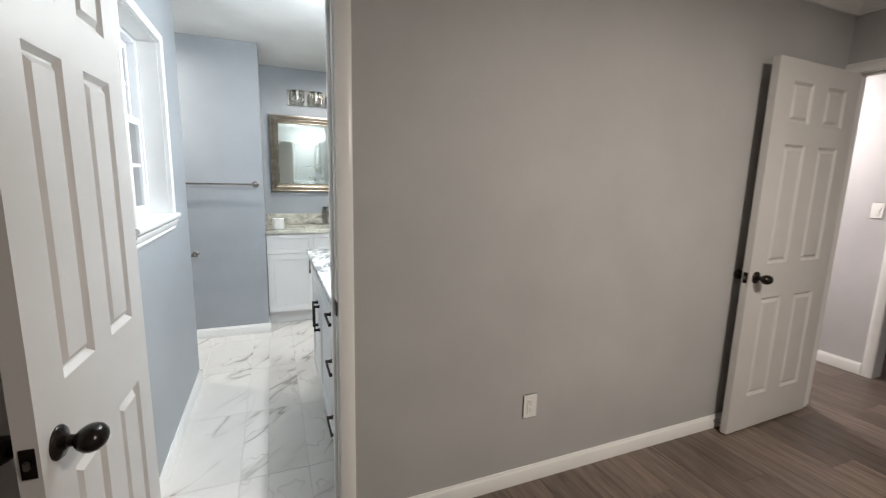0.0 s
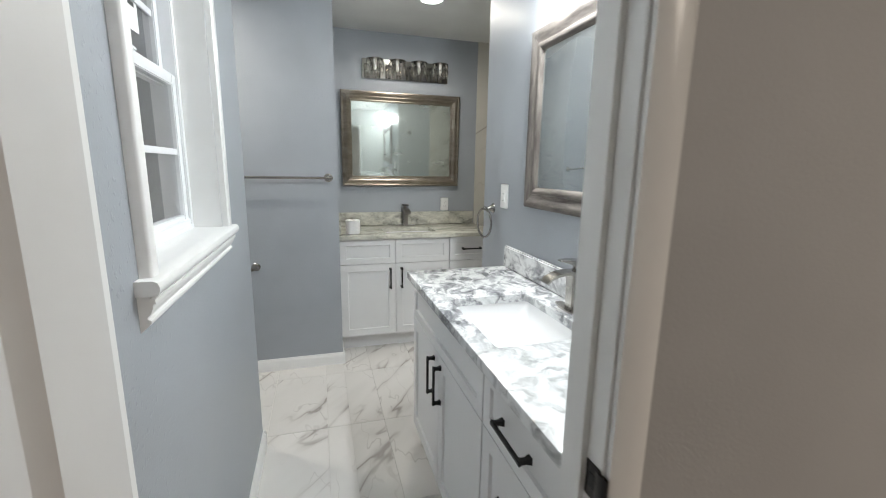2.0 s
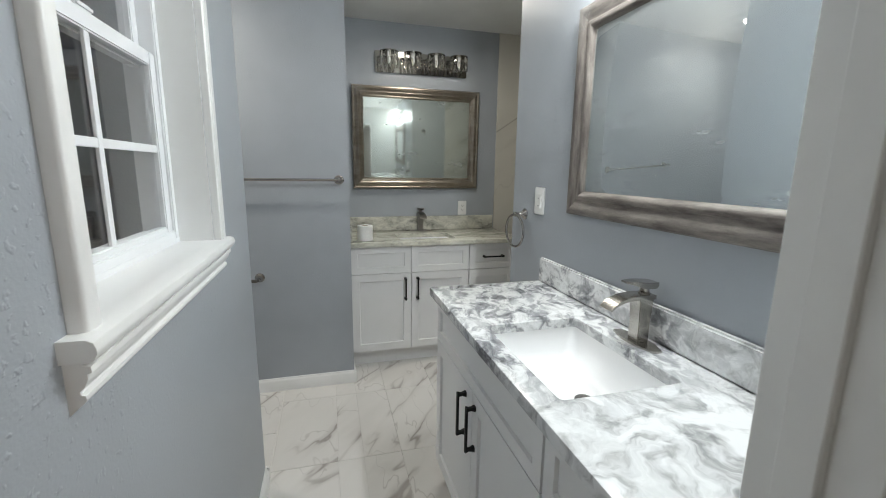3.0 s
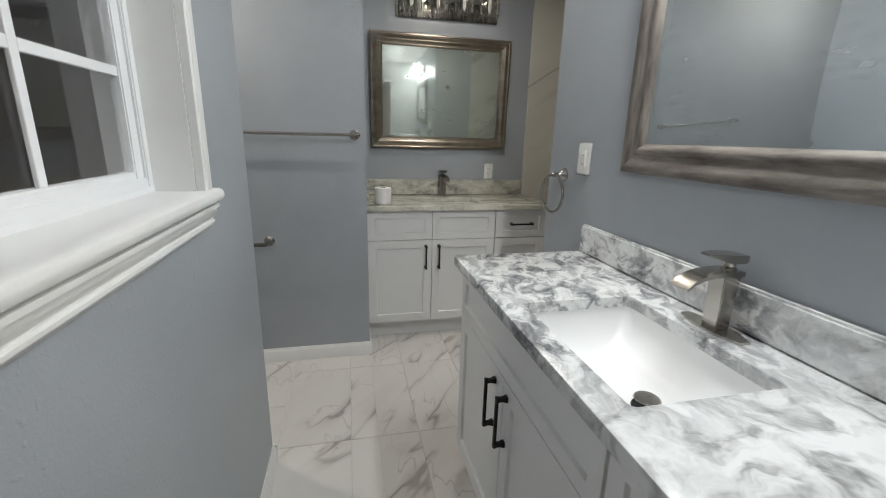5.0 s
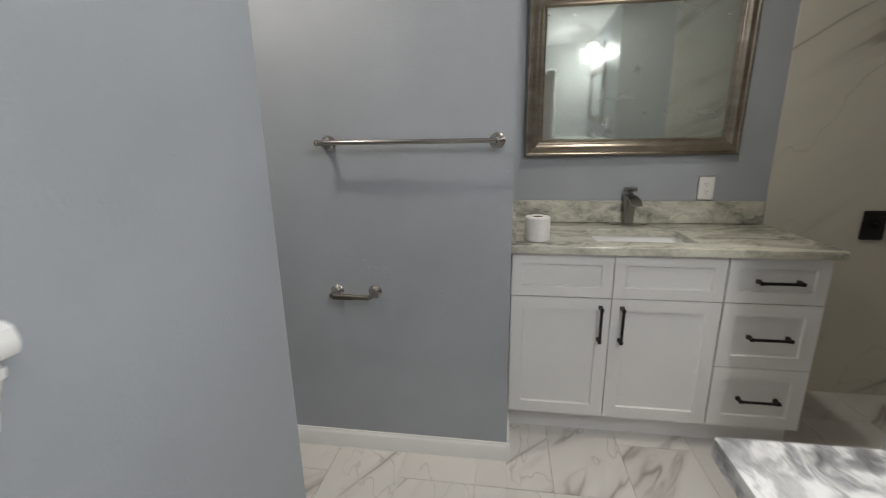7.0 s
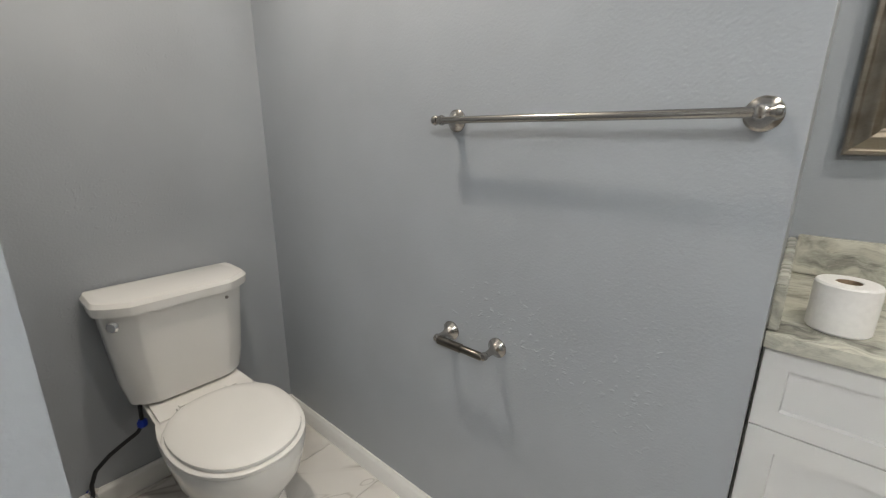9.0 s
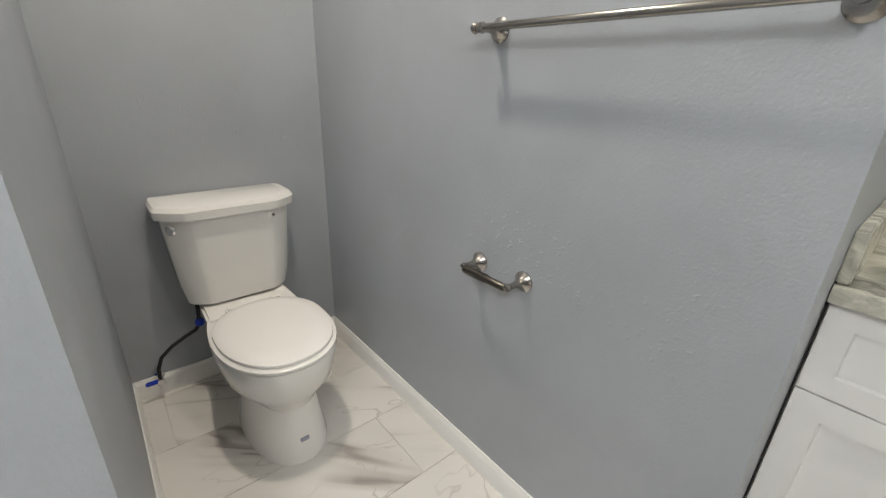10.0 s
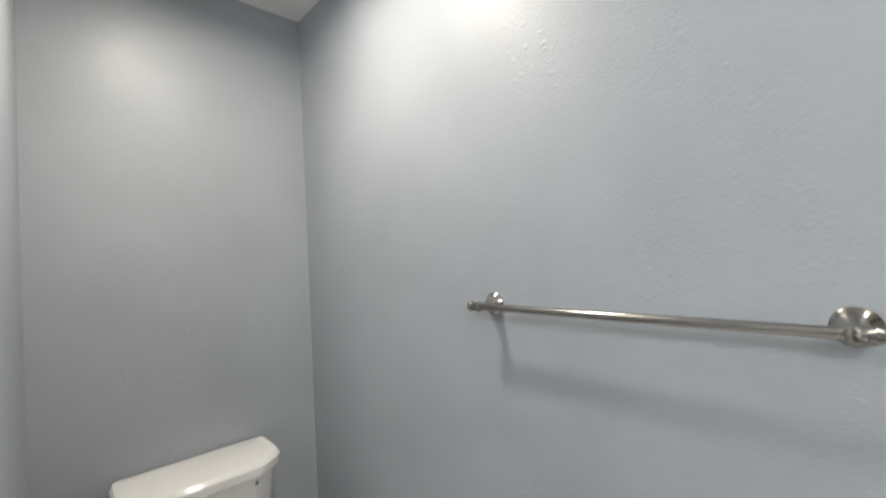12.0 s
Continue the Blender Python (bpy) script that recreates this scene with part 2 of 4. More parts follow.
def smeared(name):
    """A mirror under a thin milky film: a sharp image, a soft veil and streaky wiping marks."""
    m, n, l, b = nodes_of(name)
    b.inputs["Metallic"].default_value, b.inputs["Roughness"].default_value = 1.0, 0.012
    b.inputs["Base Color"].default_value = (0.72, 0.78, 0.79, 1)
    pos = place_vec(n)
    veil = n.new("ShaderNodeBsdfPrincipled")
    veil.inputs["Metallic"].default_value, veil.inputs["Roughness"].default_value = 1.0, 0.27
    veil.inputs["Base Color"].default_value = (0.8, 0.84, 0.85, 1)
    dust = n.new("ShaderNodeBsdfPrincipled")
    dust.inputs["Base Color"].default_value, dust.inputs["Roughness"].default_value = (0.62, 0.66, 0.68, 1), 0.6
    wide = tex(n, l, "ShaderNodeTexNoise", pos, Scale=2.6, Detail=3.0)
    film = ramp(n, l, wide.outputs[0], [(0.35, (0.30, 0.30, 0.30)), (0.7, (0.55, 0.55, 0.55))])
    mp = n.new("ShaderNodeMapping")
    mp.inputs["Rotation"].default_value = (radians(8), 0, 0)
    mp.inputs["Scale"].default_value = (1.0, 5.0, 30.0)
    l.new(pos, mp.inputs[0])
    strokes = tex(n, l, "ShaderNodeTexNoise", mp.outputs[0], Scale=2.6, Detail=3.0, Roughness=0.5)
    where = tex(n, l, "ShaderNodeTexNoise", pos, Scale=6.5, Detail=2.0)
    marks = mixc(n, l, 1.0, ramp(n, l, strokes.outputs[0], [(0.40, (0, 0, 0)), (0.66, (1, 1, 1))]), ramp(n, l, where.outputs[0], [(0.54, (0, 0, 0)), (0.68, (1, 1, 1))]), "MULTIPLY")
    smudge = mixc(n, l, 1.0, mixc(n, l, 1.0, marks, (0.22, 0.22, 0.22), "MULTIPLY"), (0.07, 0.07, 0.07), "ADD")
    one = n.new("ShaderNodeMixShader")
    l.new(film, one.inputs[0])
    l.new(b.outputs[0], one.inputs[1])
    l.new(veil.outputs[0], one.inputs[2])
    two = n.new("ShaderNodeMixShader")
    l.new(smudge, two.inputs[0])
    l.new(one.outputs[0], two.inputs[1])
    l.new(dust.outputs[0], two.inputs[2])
    l.new(two.outputs[0], n["Material Output"].inputs[0])
    return m


def worn_frame(name, dark, light, metal, rough, grain):
    m, n, l, b = nodes_of(name)
    pos = place_vec(n)
    mp = n.new("ShaderNodeMapping")
    mp.inputs["Scale"].default_value = grain
    l.new(pos, mp.inputs[0])
    t = tex(n, l, "ShaderNodeTexNoise", mp.outputs[0], Scale=14.0, Detail=6.0, Roughness=0.7)
    l.new(ramp(n, l, t.outputs[0], [(0.35, dark), (0.68, light)]), b.inputs["Base Color"])
    b.inputs["Metallic"].default_value, b.inputs["Roughness"].default_value = metal, rough
    bump(n, l, b, t.outputs[0], 0.2, 0.0015)
    return m


def glow(name, rgb, strength):
    m, n, l, b = nodes_of(name)
    b.inputs["Emission Color"].default_value = (*rgb, 1)
    b.inputs["Emission Strength"].default_value = strength
    return m


M_WALL = paint("bath_wall_paint", (0.355, 0.38, 0.412), 0.42, 0.26, 2.4)
M_WALLWIN = paint("window_wall_paint", (0.355, 0.38, 0.412), 0.42, 0.26, 6.0, rough_to=1.75)
M_BED = paint("bedroom_wall_paint", (0.45, 0.45, 0.45), 0.6, 0.2, 1.2)
M_HALL = paint("hall_wall_paint", (0.55, 0.54, 0.55), 0.6, 0.2)
M_CEIL = paint("ceiling_paint", (0.8, 0.8, 0.79), 0.7, 0.3)
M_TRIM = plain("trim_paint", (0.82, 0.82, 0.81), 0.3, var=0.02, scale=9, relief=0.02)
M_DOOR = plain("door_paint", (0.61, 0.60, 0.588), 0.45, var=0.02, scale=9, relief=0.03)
M_CAB = plain("cabinet_lacquer", (0.81, 0.81, 0.81), 0.42, var=0.01, scale=6)
M_FLOOR = marble_tile("floor_marble_tile", (0.71, 0.69, 0.662), (0.30, 0.27, 0.25), 0.22)
M_SHOWER = marble_tile("shower_marble_tile", (0.64, 0.615, 0.55), (0.31, 0.285, 0.25), 0.2, 1.6, 32, True)
M_GROUT = plain("grout", (0.64, 0.62, 0.59), 0.85, scale=80, relief=0.1)
M_STONE = stone_top("grey_quartzite", [(0.36, (0.17, 0.172, 0.182)), (0.44, (0.33, 0.335, 0.35)), (0.485, (0.46, 0.462, 0.475)), (0.515, (0.68, 0.685, 0.685)), (0.58, (0.80, 0.81, 0.81))], -102, cloudy=1.98)
M_STONE2 = stone_top("green_grey_quartzite", [(0.30, (0.17, 0.17, 0.15)), (0.41, (0.40, 0.395, 0.345)), (0.52, (0.60, 0.59, 0.51)), (0.70, (0.74, 0.73, 0.65))], 12)
M_SINK = plain("sink_porcelain", (0.9, 0.9, 0.9), 0.3, var=0.01, scale=5)
M_PORC = plain("porcelain", (0.84, 0.83, 0.81), 0.08, var=0.01, scale=5, coat=0.3)
M_SEAT = plain("seat_plastic", (0.84, 0.83, 0.81), 0.16, var=0.01, scale=5)
M_NICKEL = brushed("brushed_nickel", (0.5, 0.475, 0.44), 0.2)
M_SATIN = brushed("satin_nickel", (0.40, 0.38, 0.355), 0.17)
M_DARKNICKEL = brushed("dark_brushed_nickel", (0.33, 0.31, 0.29), 0.3)
M_ROLLER = brushed("dark_roller_metal", (0.14, 0.13, 0.115), 0.3)
M_CHROME = plain("chrome", (0.75, 0.75, 0.76), 0.06, 1.0, var=0.02)
M_DARKCHROME = plain("smoked_chrome", (0.30, 0.29, 0.27), 0.1, 1.0, var=0.02)
M_BLACK = plain("matte_black_metal", (0.015, 0.015, 0.016), 0.42, 0.3, var=0.2)
M_BRONZE = plain("oil_rubbed_bronze", (0.022, 0.018, 0.016), 0.22, 0.7, var=0.3, scale=60)
M_MIRROR = silvered("filmed_mirror_glass", 0.05, 0.20)
M_MIRROR_HAZE = smeared("unwiped_mirror_glass")
M_FRAME2 = worn_frame("antique_silver_frame", (0.25, 0.215, 0.175), (0.40, 0.355, 0.30), 0.9, 0.3, (0.4, 1, 1))
M_FRAME1 = worn_frame("weathered_grey_frame", (0.075, 0.062, 0.055), (0.27, 0.24, 0.215), 0.05, 0.52, (2.2, 0.35, 2.2))
M_FRAME1U = worn_frame("weathered_grey_frame_upright", (0.075, 0.062, 0.055), (0.27, 0.24, 0.215), 0.05, 0.52, (2.2, 2.2, 0.35))
M_CRYSTAL = clear_glass("crystal", 0.0, 1.62, (1.0, 0.97, 0.9))
M_PANE = clear_glass("window_pane_glass", 0.0, 1.45)
M_WRAP, _n, _l, _b = nodes_of("clear_plastic_wrap")
_b.inputs["Roughness"].default_value, _b.inputs["Base Color"].default_value = 0.08, (0.6, 0.6, 0.6, 1)
_t = _n.new("ShaderNodeBsdfTransparent")
_m = _n.new("ShaderNodeMixShader")
_m.inputs[0].default_value = 0.09
_l.new(_t.outputs[0], _m.inputs[1])
_l.new(_b.outputs[0], _m.inputs[2])
_l.new(_m.outputs[0], _n["Material Output"].inputs[0])
M_PLATE = plain("switch_plate_plastic", (0.86, 0.86, 0.84), 0.3, var=0.01)
M_SLOT = plain("outlet_slot", (0.05, 0.05, 0.05), 0.5)
M_PAPER = plain("tissue_paper", (0.86, 0.85, 0.84), 0.95, var=0.03, scale=90, relief=0.3)
M_CARD = plain("cardboard", (0.3, 0.22, 0.15), 0.9)
M_HOSE = plain("braided_hose", (0.03, 0.03, 0.033), 0.5, 0.3, var=0.5, scale=300, relief=0.3)
M_BLUE = plain("blue_plastic", (0.01, 0.05, 0.5), 0.35)
M_PLANK = plank_wood("grey_oak_plank", (0.08, 0.06, 0.05), (0.25, 0.198, 0.165))
M_VINYL = plain("window_vinyl", (0.84, 0.85, 0.87), 0.3, var=0.01)
M_FENCE = plank_wood("fence_wood", (0.28, 0.16, 0.075), (0.46, 0.29, 0.15))
M_GROUND = plain("night_ground", (0.06, 0.06, 0.05), 0.95, scale=5, var=0.4)
M_LAMP = glow("lamp_diffuser", (1.0, 0.97, 0.92), 14.0)
M_LAMPWARM = glow("bedroom_lamp_diffuser", (1.0, 0.85, 0.7), 7.0)
M_BULB = glow("lit_bulb", (1.0, 0.96, 0.9), 30.0)
M_INK = plain("printed_ink", (0.06, 0.06, 0.06), 0.6)
M_LINE = plain("dark_gap", (0.03, 0.03, 0.03), 0.8)

# ---- mesh helpers ----


def box(bm, x0, y0, z0, x1, y1, z1, bevel=0.0, segments=2):
    r = bmesh.ops.create_cube(bm, size=1.0)
    vs = r["verts"]
    for v in vs:
        v.co = Vector((x0 + (v.co.x + 0.5) * (x1 - x0), y0 + (v.co.y + 0.5) * (y1 - y0), z0 + (v.co.z + 0.5) * (z1 - z0)))
    if bevel:
        es = list({e for v in vs for e in v.link_edges})
        bmesh.ops.bevel(bm, geom=es, offset=bevel, segments=segments, affect="EDGES", clamp_overlap=True)
    return bm


def boxes(*rows, bevel=0.0, segments=2):
    bm = bmesh.new()
    for r in rows:
        box(bm, *r, bevel=bevel, segments=segments)
    return bm


def lathe(bm, profile, m=None, steps=24):
    """Turn a profile of (radius, height) round z, then place it by m."""
    rings = []
    m = m or Matrix()
    for r, h in profile:
        if r < 1e-5:
            rings.append([bm.verts.new(m @ Vector((0, 0, h)))])
        else:
            rings.append([bm.verts.new(m @ Vector((r * math.cos(2 * math.pi * i / steps), r * math.sin(2 * math.pi * i / steps), h))) for i in range(steps)])
    for a, b in zip(rings, rings[1:]):
        for i in range(steps):
            j = (i + 1) % steps
            if len(a) == 1 and len(b) > 1:
                bm.faces.new((a[0], b[j], b[i]))
            elif len(b) == 1 and len(a) > 1:
                bm.faces.new((a[i], a[j], b[0]))
            elif len(a) > 1:
                bm.faces.new((a[i], a[j], b[j], b[i]))
    for end, flip in ((rings[0], True), (rings[-1], False)):
        if len(end) > 1:
            bm.faces.new(end[::-1] if flip else end)
    return bm


def loft(bm, rings, cap0=True, cap1=True):
    rows = [[bm.verts.new(p) for p in r] for r in rings]
    k = len(rows[0])
    for a, b in zip(rows, rows[1:]):
        for i in range(k):
            j = (i + 1) % k
            bm.faces.new((a[i], a[j], b[j], b[i]))
    if cap0:
        bm.faces.new(rows[0][::-1])
    if cap1:
        bm.faces.new(rows[-1])
    return bm


def tube(bm, points, radius, steps=12, closed=False):
    """A round bar along a line of points."""
    pts = [Vector(p) for p in points]
    k = len(pts)
    rings, up = [], None
    for i, p in enumerate(pts):
        a = pts[(i - 1) % k] if closed or i else p
        b = pts[(i + 1) % k] if closed or i < k - 1 else p
        d = (b - a).normalized()
        if up is None:
            up = d.orthogonal().normalized()
        up = (up - d * up.dot(d)).normalized()
        side = d.cross(up)
        rings.append([p + (up * math.cos(2 * math.pi * s / steps) + side * math.sin(2 * math.pi * s / steps)) * radius for s in range(steps)])
    if closed:
        rows = [[bm.verts.new(q) for q in r] for r in rings]
        for i in range(k):
            a, b = rows[i], rows[(i + 1) % k]
            for s in range(steps):
                t = (s + 1) % steps
                bm.faces.new((a[s], a[t], b[t], b[s]))
        return bm
    return loft(bm, rings)


def prism(bm, outline, axis, a, b):
    """An outline of two coordinates pushed along axis from a to b."""
    def at(u, v, w):
        return {"x": (w, u, v), "y": (u, w, v), "z": (u, v, w)}[axis]
    return loft(bm, [[at(u, v, a) for u, v in outline], [at(u, v, b) for u, v in outline]])


def mesh_of(name, bm, material, smooth=True):
    bmesh.ops.recalc_face_normals(bm, faces=bm.faces[:])
    me = bpy.data.meshes.new(name)
    bm.to_mesh(me)
    bm.free()
    for mt in material if isinstance(material, (list, tuple)) else (material,):
        me.materials.append(mt)
    if smooth:
        me.shade_smooth()
        me.set_sharp_from_angle(angle=radians(35))
    return me


def part(name, bm, material, parent, label=""):
    ob = new(name, mesh_of(name, bm, material))
    ob.parent = parent
    return tagged(ob, label)


def thing(name, m, label, category, group="", kind=""):
    ob = new(name)
    ob.empty_display_size = 0.1
    ob.matrix_basis = m
    return tagged(ob, label, category, group, kind)


def setting(name, bm, material, label="", category="", kind="structure"):
    return tagged(new(name, mesh_of(name, bm, material)), label, category, "", kind)


# ---- structure: walls, ceilings, floors ----
X_WIN, X_NICHE, X_VAN = -0.500, -1.745, 0.735
Y_BED, Y_BATH, Y_TOWEL, Y_NORTH, Y_NS, Y_END = 1.335, 1.441, 3.775, 4.49, 2.932, 3.160
X_RET = -0.065
JL, JR = -0.419, 0.202
X_EAST = 3.09

setting("wall_bedroom", boxes((-1.6, Y_BED, 0, JL - 0.018, Y_BATH, CEIL), (JR + 0.018, Y_BED, 0, X_EAST, Y_BATH, CEIL), (JL - 0.018, Y_BED, 2.058, JR + 0.018, Y_BATH, CEIL)), M_BED, "painted grey partition wall between bedroom and bathroom", "wall")
WY0, WY1, WZ0, WZ1 = 1.780, 2.430, 1.157, 2.03
setting("wall_window", boxes((-0.66, Y_BATH, 0, X_WIN, WY0, CEIL), (-0.66, WY1, 0, X_WIN, Y_NS, CEIL), (-0.66, WY0, 0, X_WIN, WY1, WZ0), (-0.66, WY0, WZ1, X_WIN, WY1, CEIL), bevel=0.0), M_WALLWIN, "blue-grey painted textured wall with a window", "wall")
setting("wall_niche_south", boxes((X_NICHE - 0.15, Y_NS - 0.14, 0, -0.66, Y_NS, CEIL)), M_WALL, "blue-grey painted wall beside the toilet", "wall")
setting("wall_niche_west", boxes((X_NICHE - 0.15, Y_NS, 0, X_NICHE, Y_TOWEL + 0.15, CEIL)), M_WALL, "blue-grey painted wall behind the toilet", "wall")
setting("wall_towel", boxes((X_NICHE, Y_TOWEL, 0, X_RET, Y_TOWEL + 0.15, CEIL), (X_RET - 0.15, Y_TOWEL + 0.15, 0, X_RET, Y_NORTH, CEIL)), M_WALL, "blue-grey painted wall with plaster marks", "wall")
setting("wall_north", boxes((X_RET - 0.15, Y_NORTH, 0, 2.3, Y_NORTH + 0.15, CEIL)), M_WALL, "blue-grey painted wall behind the far vanity", "wall")
setting("wall_vanity", boxes((X_VAN, Y_BATH, 0, X_VAN + 0.115, Y_END, CEIL), (X_VAN + 0.115, Y_END - 0.115, 0, 2.3, Y_END, CEIL)), M_WALL, "blue-grey painted wall behind the near vanity", "wall")
setting("wall_shower_east", boxes((2.15, Y_END, 0, 2.3, Y_NORTH, CEIL)), M_SHOWER, "marble-tiled end wall of the shower", "wall")
setting("ceiling_bath", boxes((X_NICHE - 0.15, Y_BATH, CEIL, 2.3, Y_NORTH + 0.15, CEIL + 0.12)), M_CEIL, "white painted flat bathroom ceiling", "ceiling")
setting("ceiling_bedroom", boxes((-1.75, -2.6, CEIL, 5.1, Y_BATH, CEIL + 0.12)), M_CEIL, "white painted bedroom ceiling", "ceiling")
setting("ceiling_hall", boxes((2.3, Y_BATH, CEIL, 5.1, 3.8, CEIL + 0.12)), M_CEIL, "white painted hall ceiling", "ceiling")
DY0, DY1 = 0.52, 1.29
setting("wall_east", boxes((X_EAST, -2.5, 0, X_EAST + 0.115, DY0 - 0.018, CEIL), (X_EAST, DY1 + 0.018, 0, X_EAST + 0.115, Y_BATH, CEIL), (X_EAST, DY0 - 0.018, 2.058, X_EAST + 0.115, DY1 + 0.018, CEIL)), M_BED, "grey painted bedroom wall with the hall doorway", "wall")
setting("wall_west", boxes((-1.75, -2.6, 0, -1.6, Y_BATH, CEIL)), M_BED, "grey painted bedroom end wall", "wall")
setting("wall_south", boxes((-1.6, -2.0, 0, X_EAST, -1.9, CEIL)), M_HALL, "grey painted bedroom wall behind the walker", "wall")
X_HALL = 4.12
setting("wall_hall", boxes((X_HALL, -2.6, 0, X_HALL + 0.12, 0.55, CEIL), (X_HALL, 1.35, 0, X_HALL + 0.12, 3.6, CEIL), (X_HALL, 0.55, 2.06, X_HALL + 0.12, 1.35, CEIL)), M_HALL, "pale grey painted hall wall", "wall")
setting("wall_hall_north", boxes((X_EAST, 3.6, 0, X_HALL + 0.12, 3.72, CEIL)), M_HALL, "pale grey painted hall end wall", "wall")
setting("wall_hall_west", boxes((X_EAST, Y_BATH, 0, X_EAST + 0.115, 3.6, CEIL)), M_HALL, "pale grey painted hall side wall", "wall")
setting("wall_hall_south", boxes((X_EAST, -2.6, 0, X_HALL, -2.5, CEIL)), M_HALL, "pale grey painted hall end wall", "wall")
setting("wall_far_room", boxes((5.0, -2.6, 0, 5.1, 3.72, CEIL), (X_HALL + 0.12, 3.6, 0, 5.0, 3.72, CEIL), (X_HALL + 0.12, -2.6, 0, 5.0, -2.5, CEIL)), M_HALL, "pale grey wall of the room across the hall", "wall")

# crown moulding round the bedroom ceiling
bm = bmesh.new()
prism(bm, [(Y_BED, 2.355), (Y_BED, CEIL), (Y_BED - 0.08, CEIL), (Y_BED - 0.075, CEIL - 0.018), (Y_BED - 0.05, CEIL - 0.035), (Y_BED - 0.022, CEIL - 0.075), (Y_BED - 0.014, 2.355)], "x", -1.6, X_EAST)
setting("trim_crown", bm, M_TRIM, "white crown moulding along the bedroom ceiling", "moulding")
bm = bmesh.new()
prism(bm, [(X_EAST, 2.355), (X_EAST, CEIL), (X_EAST - 0.08, CEIL), (X_EAST - 0.075, CEIL - 0.018), (X_EAST - 0.05, CEIL - 0.035), (X_EAST - 0.022, CEIL - 0.075), (X_EAST - 0.014, 2.355)], "y", -2.5, Y_BED - 0.001)
setting("trim_crown_east", bm, M_TRIM, "white crown moulding along the bedroom ceiling", "moulding")


def baseboard(name, runs, h=0.085, t=0.013):
    """Runs: (x0, y0, x1, y1, nx, ny), the wall line and the way into the room."""
    bm = bmesh.new()
    for x0, y0, x1, y1, nx, ny in runs:
        prof = [(0, 0), (t, 0), (t, h * 0.78), (t * 0.75, h * 0.86), (t * 0.45, h * 0.93), (t * 0.4, h), (0, h)]
        loft(bm, [[(x + nx * d, y + ny * d, z) for d, z in prof] for x, y in ((x0, y0), (x1, y1))])
    return setting(name, bm, M_TRIM, "white painted moulded baseboard", "baseboard")


baseboard("baseboard_bath", [(X_WIN, Y_BATH, X_WIN, Y_NS + 0.0115, 1, 0), (X_NICHE, Y_NS, X_WIN + 0.0145, Y_NS, 0, 1), (X_NICHE, Y_NS, X_NICHE, Y_TOWEL, 1, 0), (X_NICHE, Y_TOWEL, X_RET + 0.0145, Y_TOWEL, 0, -1), (X_RET, Y_TOWEL - 0.0115, X_RET, 4.0, 1, 0), (X_VAN, 2.81, X_VAN, Y_END, -1, 0)])
baseboard("baseboard_bedroom", [(JR + 0.083, Y_BED, X_EAST, Y_BED, 0, -1), (-1.6, Y_BED, JL - 0.083, Y_BED, 0, -1), (X_EAST, -1.9, X_EAST, DY0 - 0.083, -1, 0), (-1.6, -1.9, X_EAST, -1.9, 0, 1), (-1.6, -1.9, -1.6, Y_BED, 1, 0)], 0.078)
baseboard("baseboard_hall", [(X_HALL, 1.42, X_HALL, 3.6, -1, 0), (X_HALL, -2.5, X_HALL, 0.48, -1, 0)], 0.09)


def casing(name, axis, plane, out, a0, a1, head, w=0.066, t=0.016):
    """Door casing: two legs and a head, stepped profile. Along axis from a0 to a1, on the plane, standing out by out."""
    prof = [(0.005, 0), (0.005, t * 0.55), (0.012, t * 0.75), (w * 0.5, t), (w * 0.85, t), (w, t * 0.7), (w, 0)]
    bm = bmesh.new()

    def put(a, d, z):
        return (a, plane + out * d, z) if axis == "x" else (plane + out * d, a, z)
    path = [(a0, 0, -1, 0), (a0, head, -1, 1), (a1, head, 1, 1), (a1, 0, 1, 0)]
    loft(bm, [[put(a + sa * o, d, z + sz * o) for o, d in prof] for a, z, sa, sz in path])
    return setting(name, bm, M_TRIM, "white painted moulded door casing", "door casing")


casing("trim_casing_bath_door", "x", Y_BED, -1, JL, JR, 2.04, w=0.061)
casing("trim_casing_hall_door", "y", X_EAST, -1, DY0, DY1, 2.04, w=0.058)
casing("trim_casing_far_door", "y", X_HALL, -1, 0.55, 1.35, 2.06)


def jamb(name, axis, a0, a1, b0, b1, head, stop0, stop1):
    """Lining of a doorway with its stop."""
    rows = [(a0 - 0.018, b0, 0, a0, b1, head + 0.018), (a1, b0, 0, a1 + 0.018, b1, head + 0.018), (a0, b0, head, a1, b1, head + 0.018),
            (a0, stop0, 0, a0 + 0.011, stop1, head), (a1 - 0.011, stop0, 0, a1, stop1, head), (a0 + 0.011, stop0, head - 0.011, a1 - 0.011, stop1, head)]
    if axis == "y":
        rows = [(y0, x0, z0, y1, x1, z1) for x0, y0, z0, x1, y1, z1 in rows]
    return setting(name, boxes(*rows, bevel=0.0015, segments=1), M_TRIM, "white painted door jamb with stop", "door jamb")


jamb("trim_jamb_bath_door", "x", JL, JR, Y_BED + 0.001, Y_BATH - 0.001, 2.04, Y_BED + 0.038, Y_BED + 0.072)
jamb("trim_jamb_hall_door", "y", DY0, DY1, X_EAST + 0.001, X_EAST + 0.114, 2.04, X_EAST + 0.038, X_EAST + 0.072)

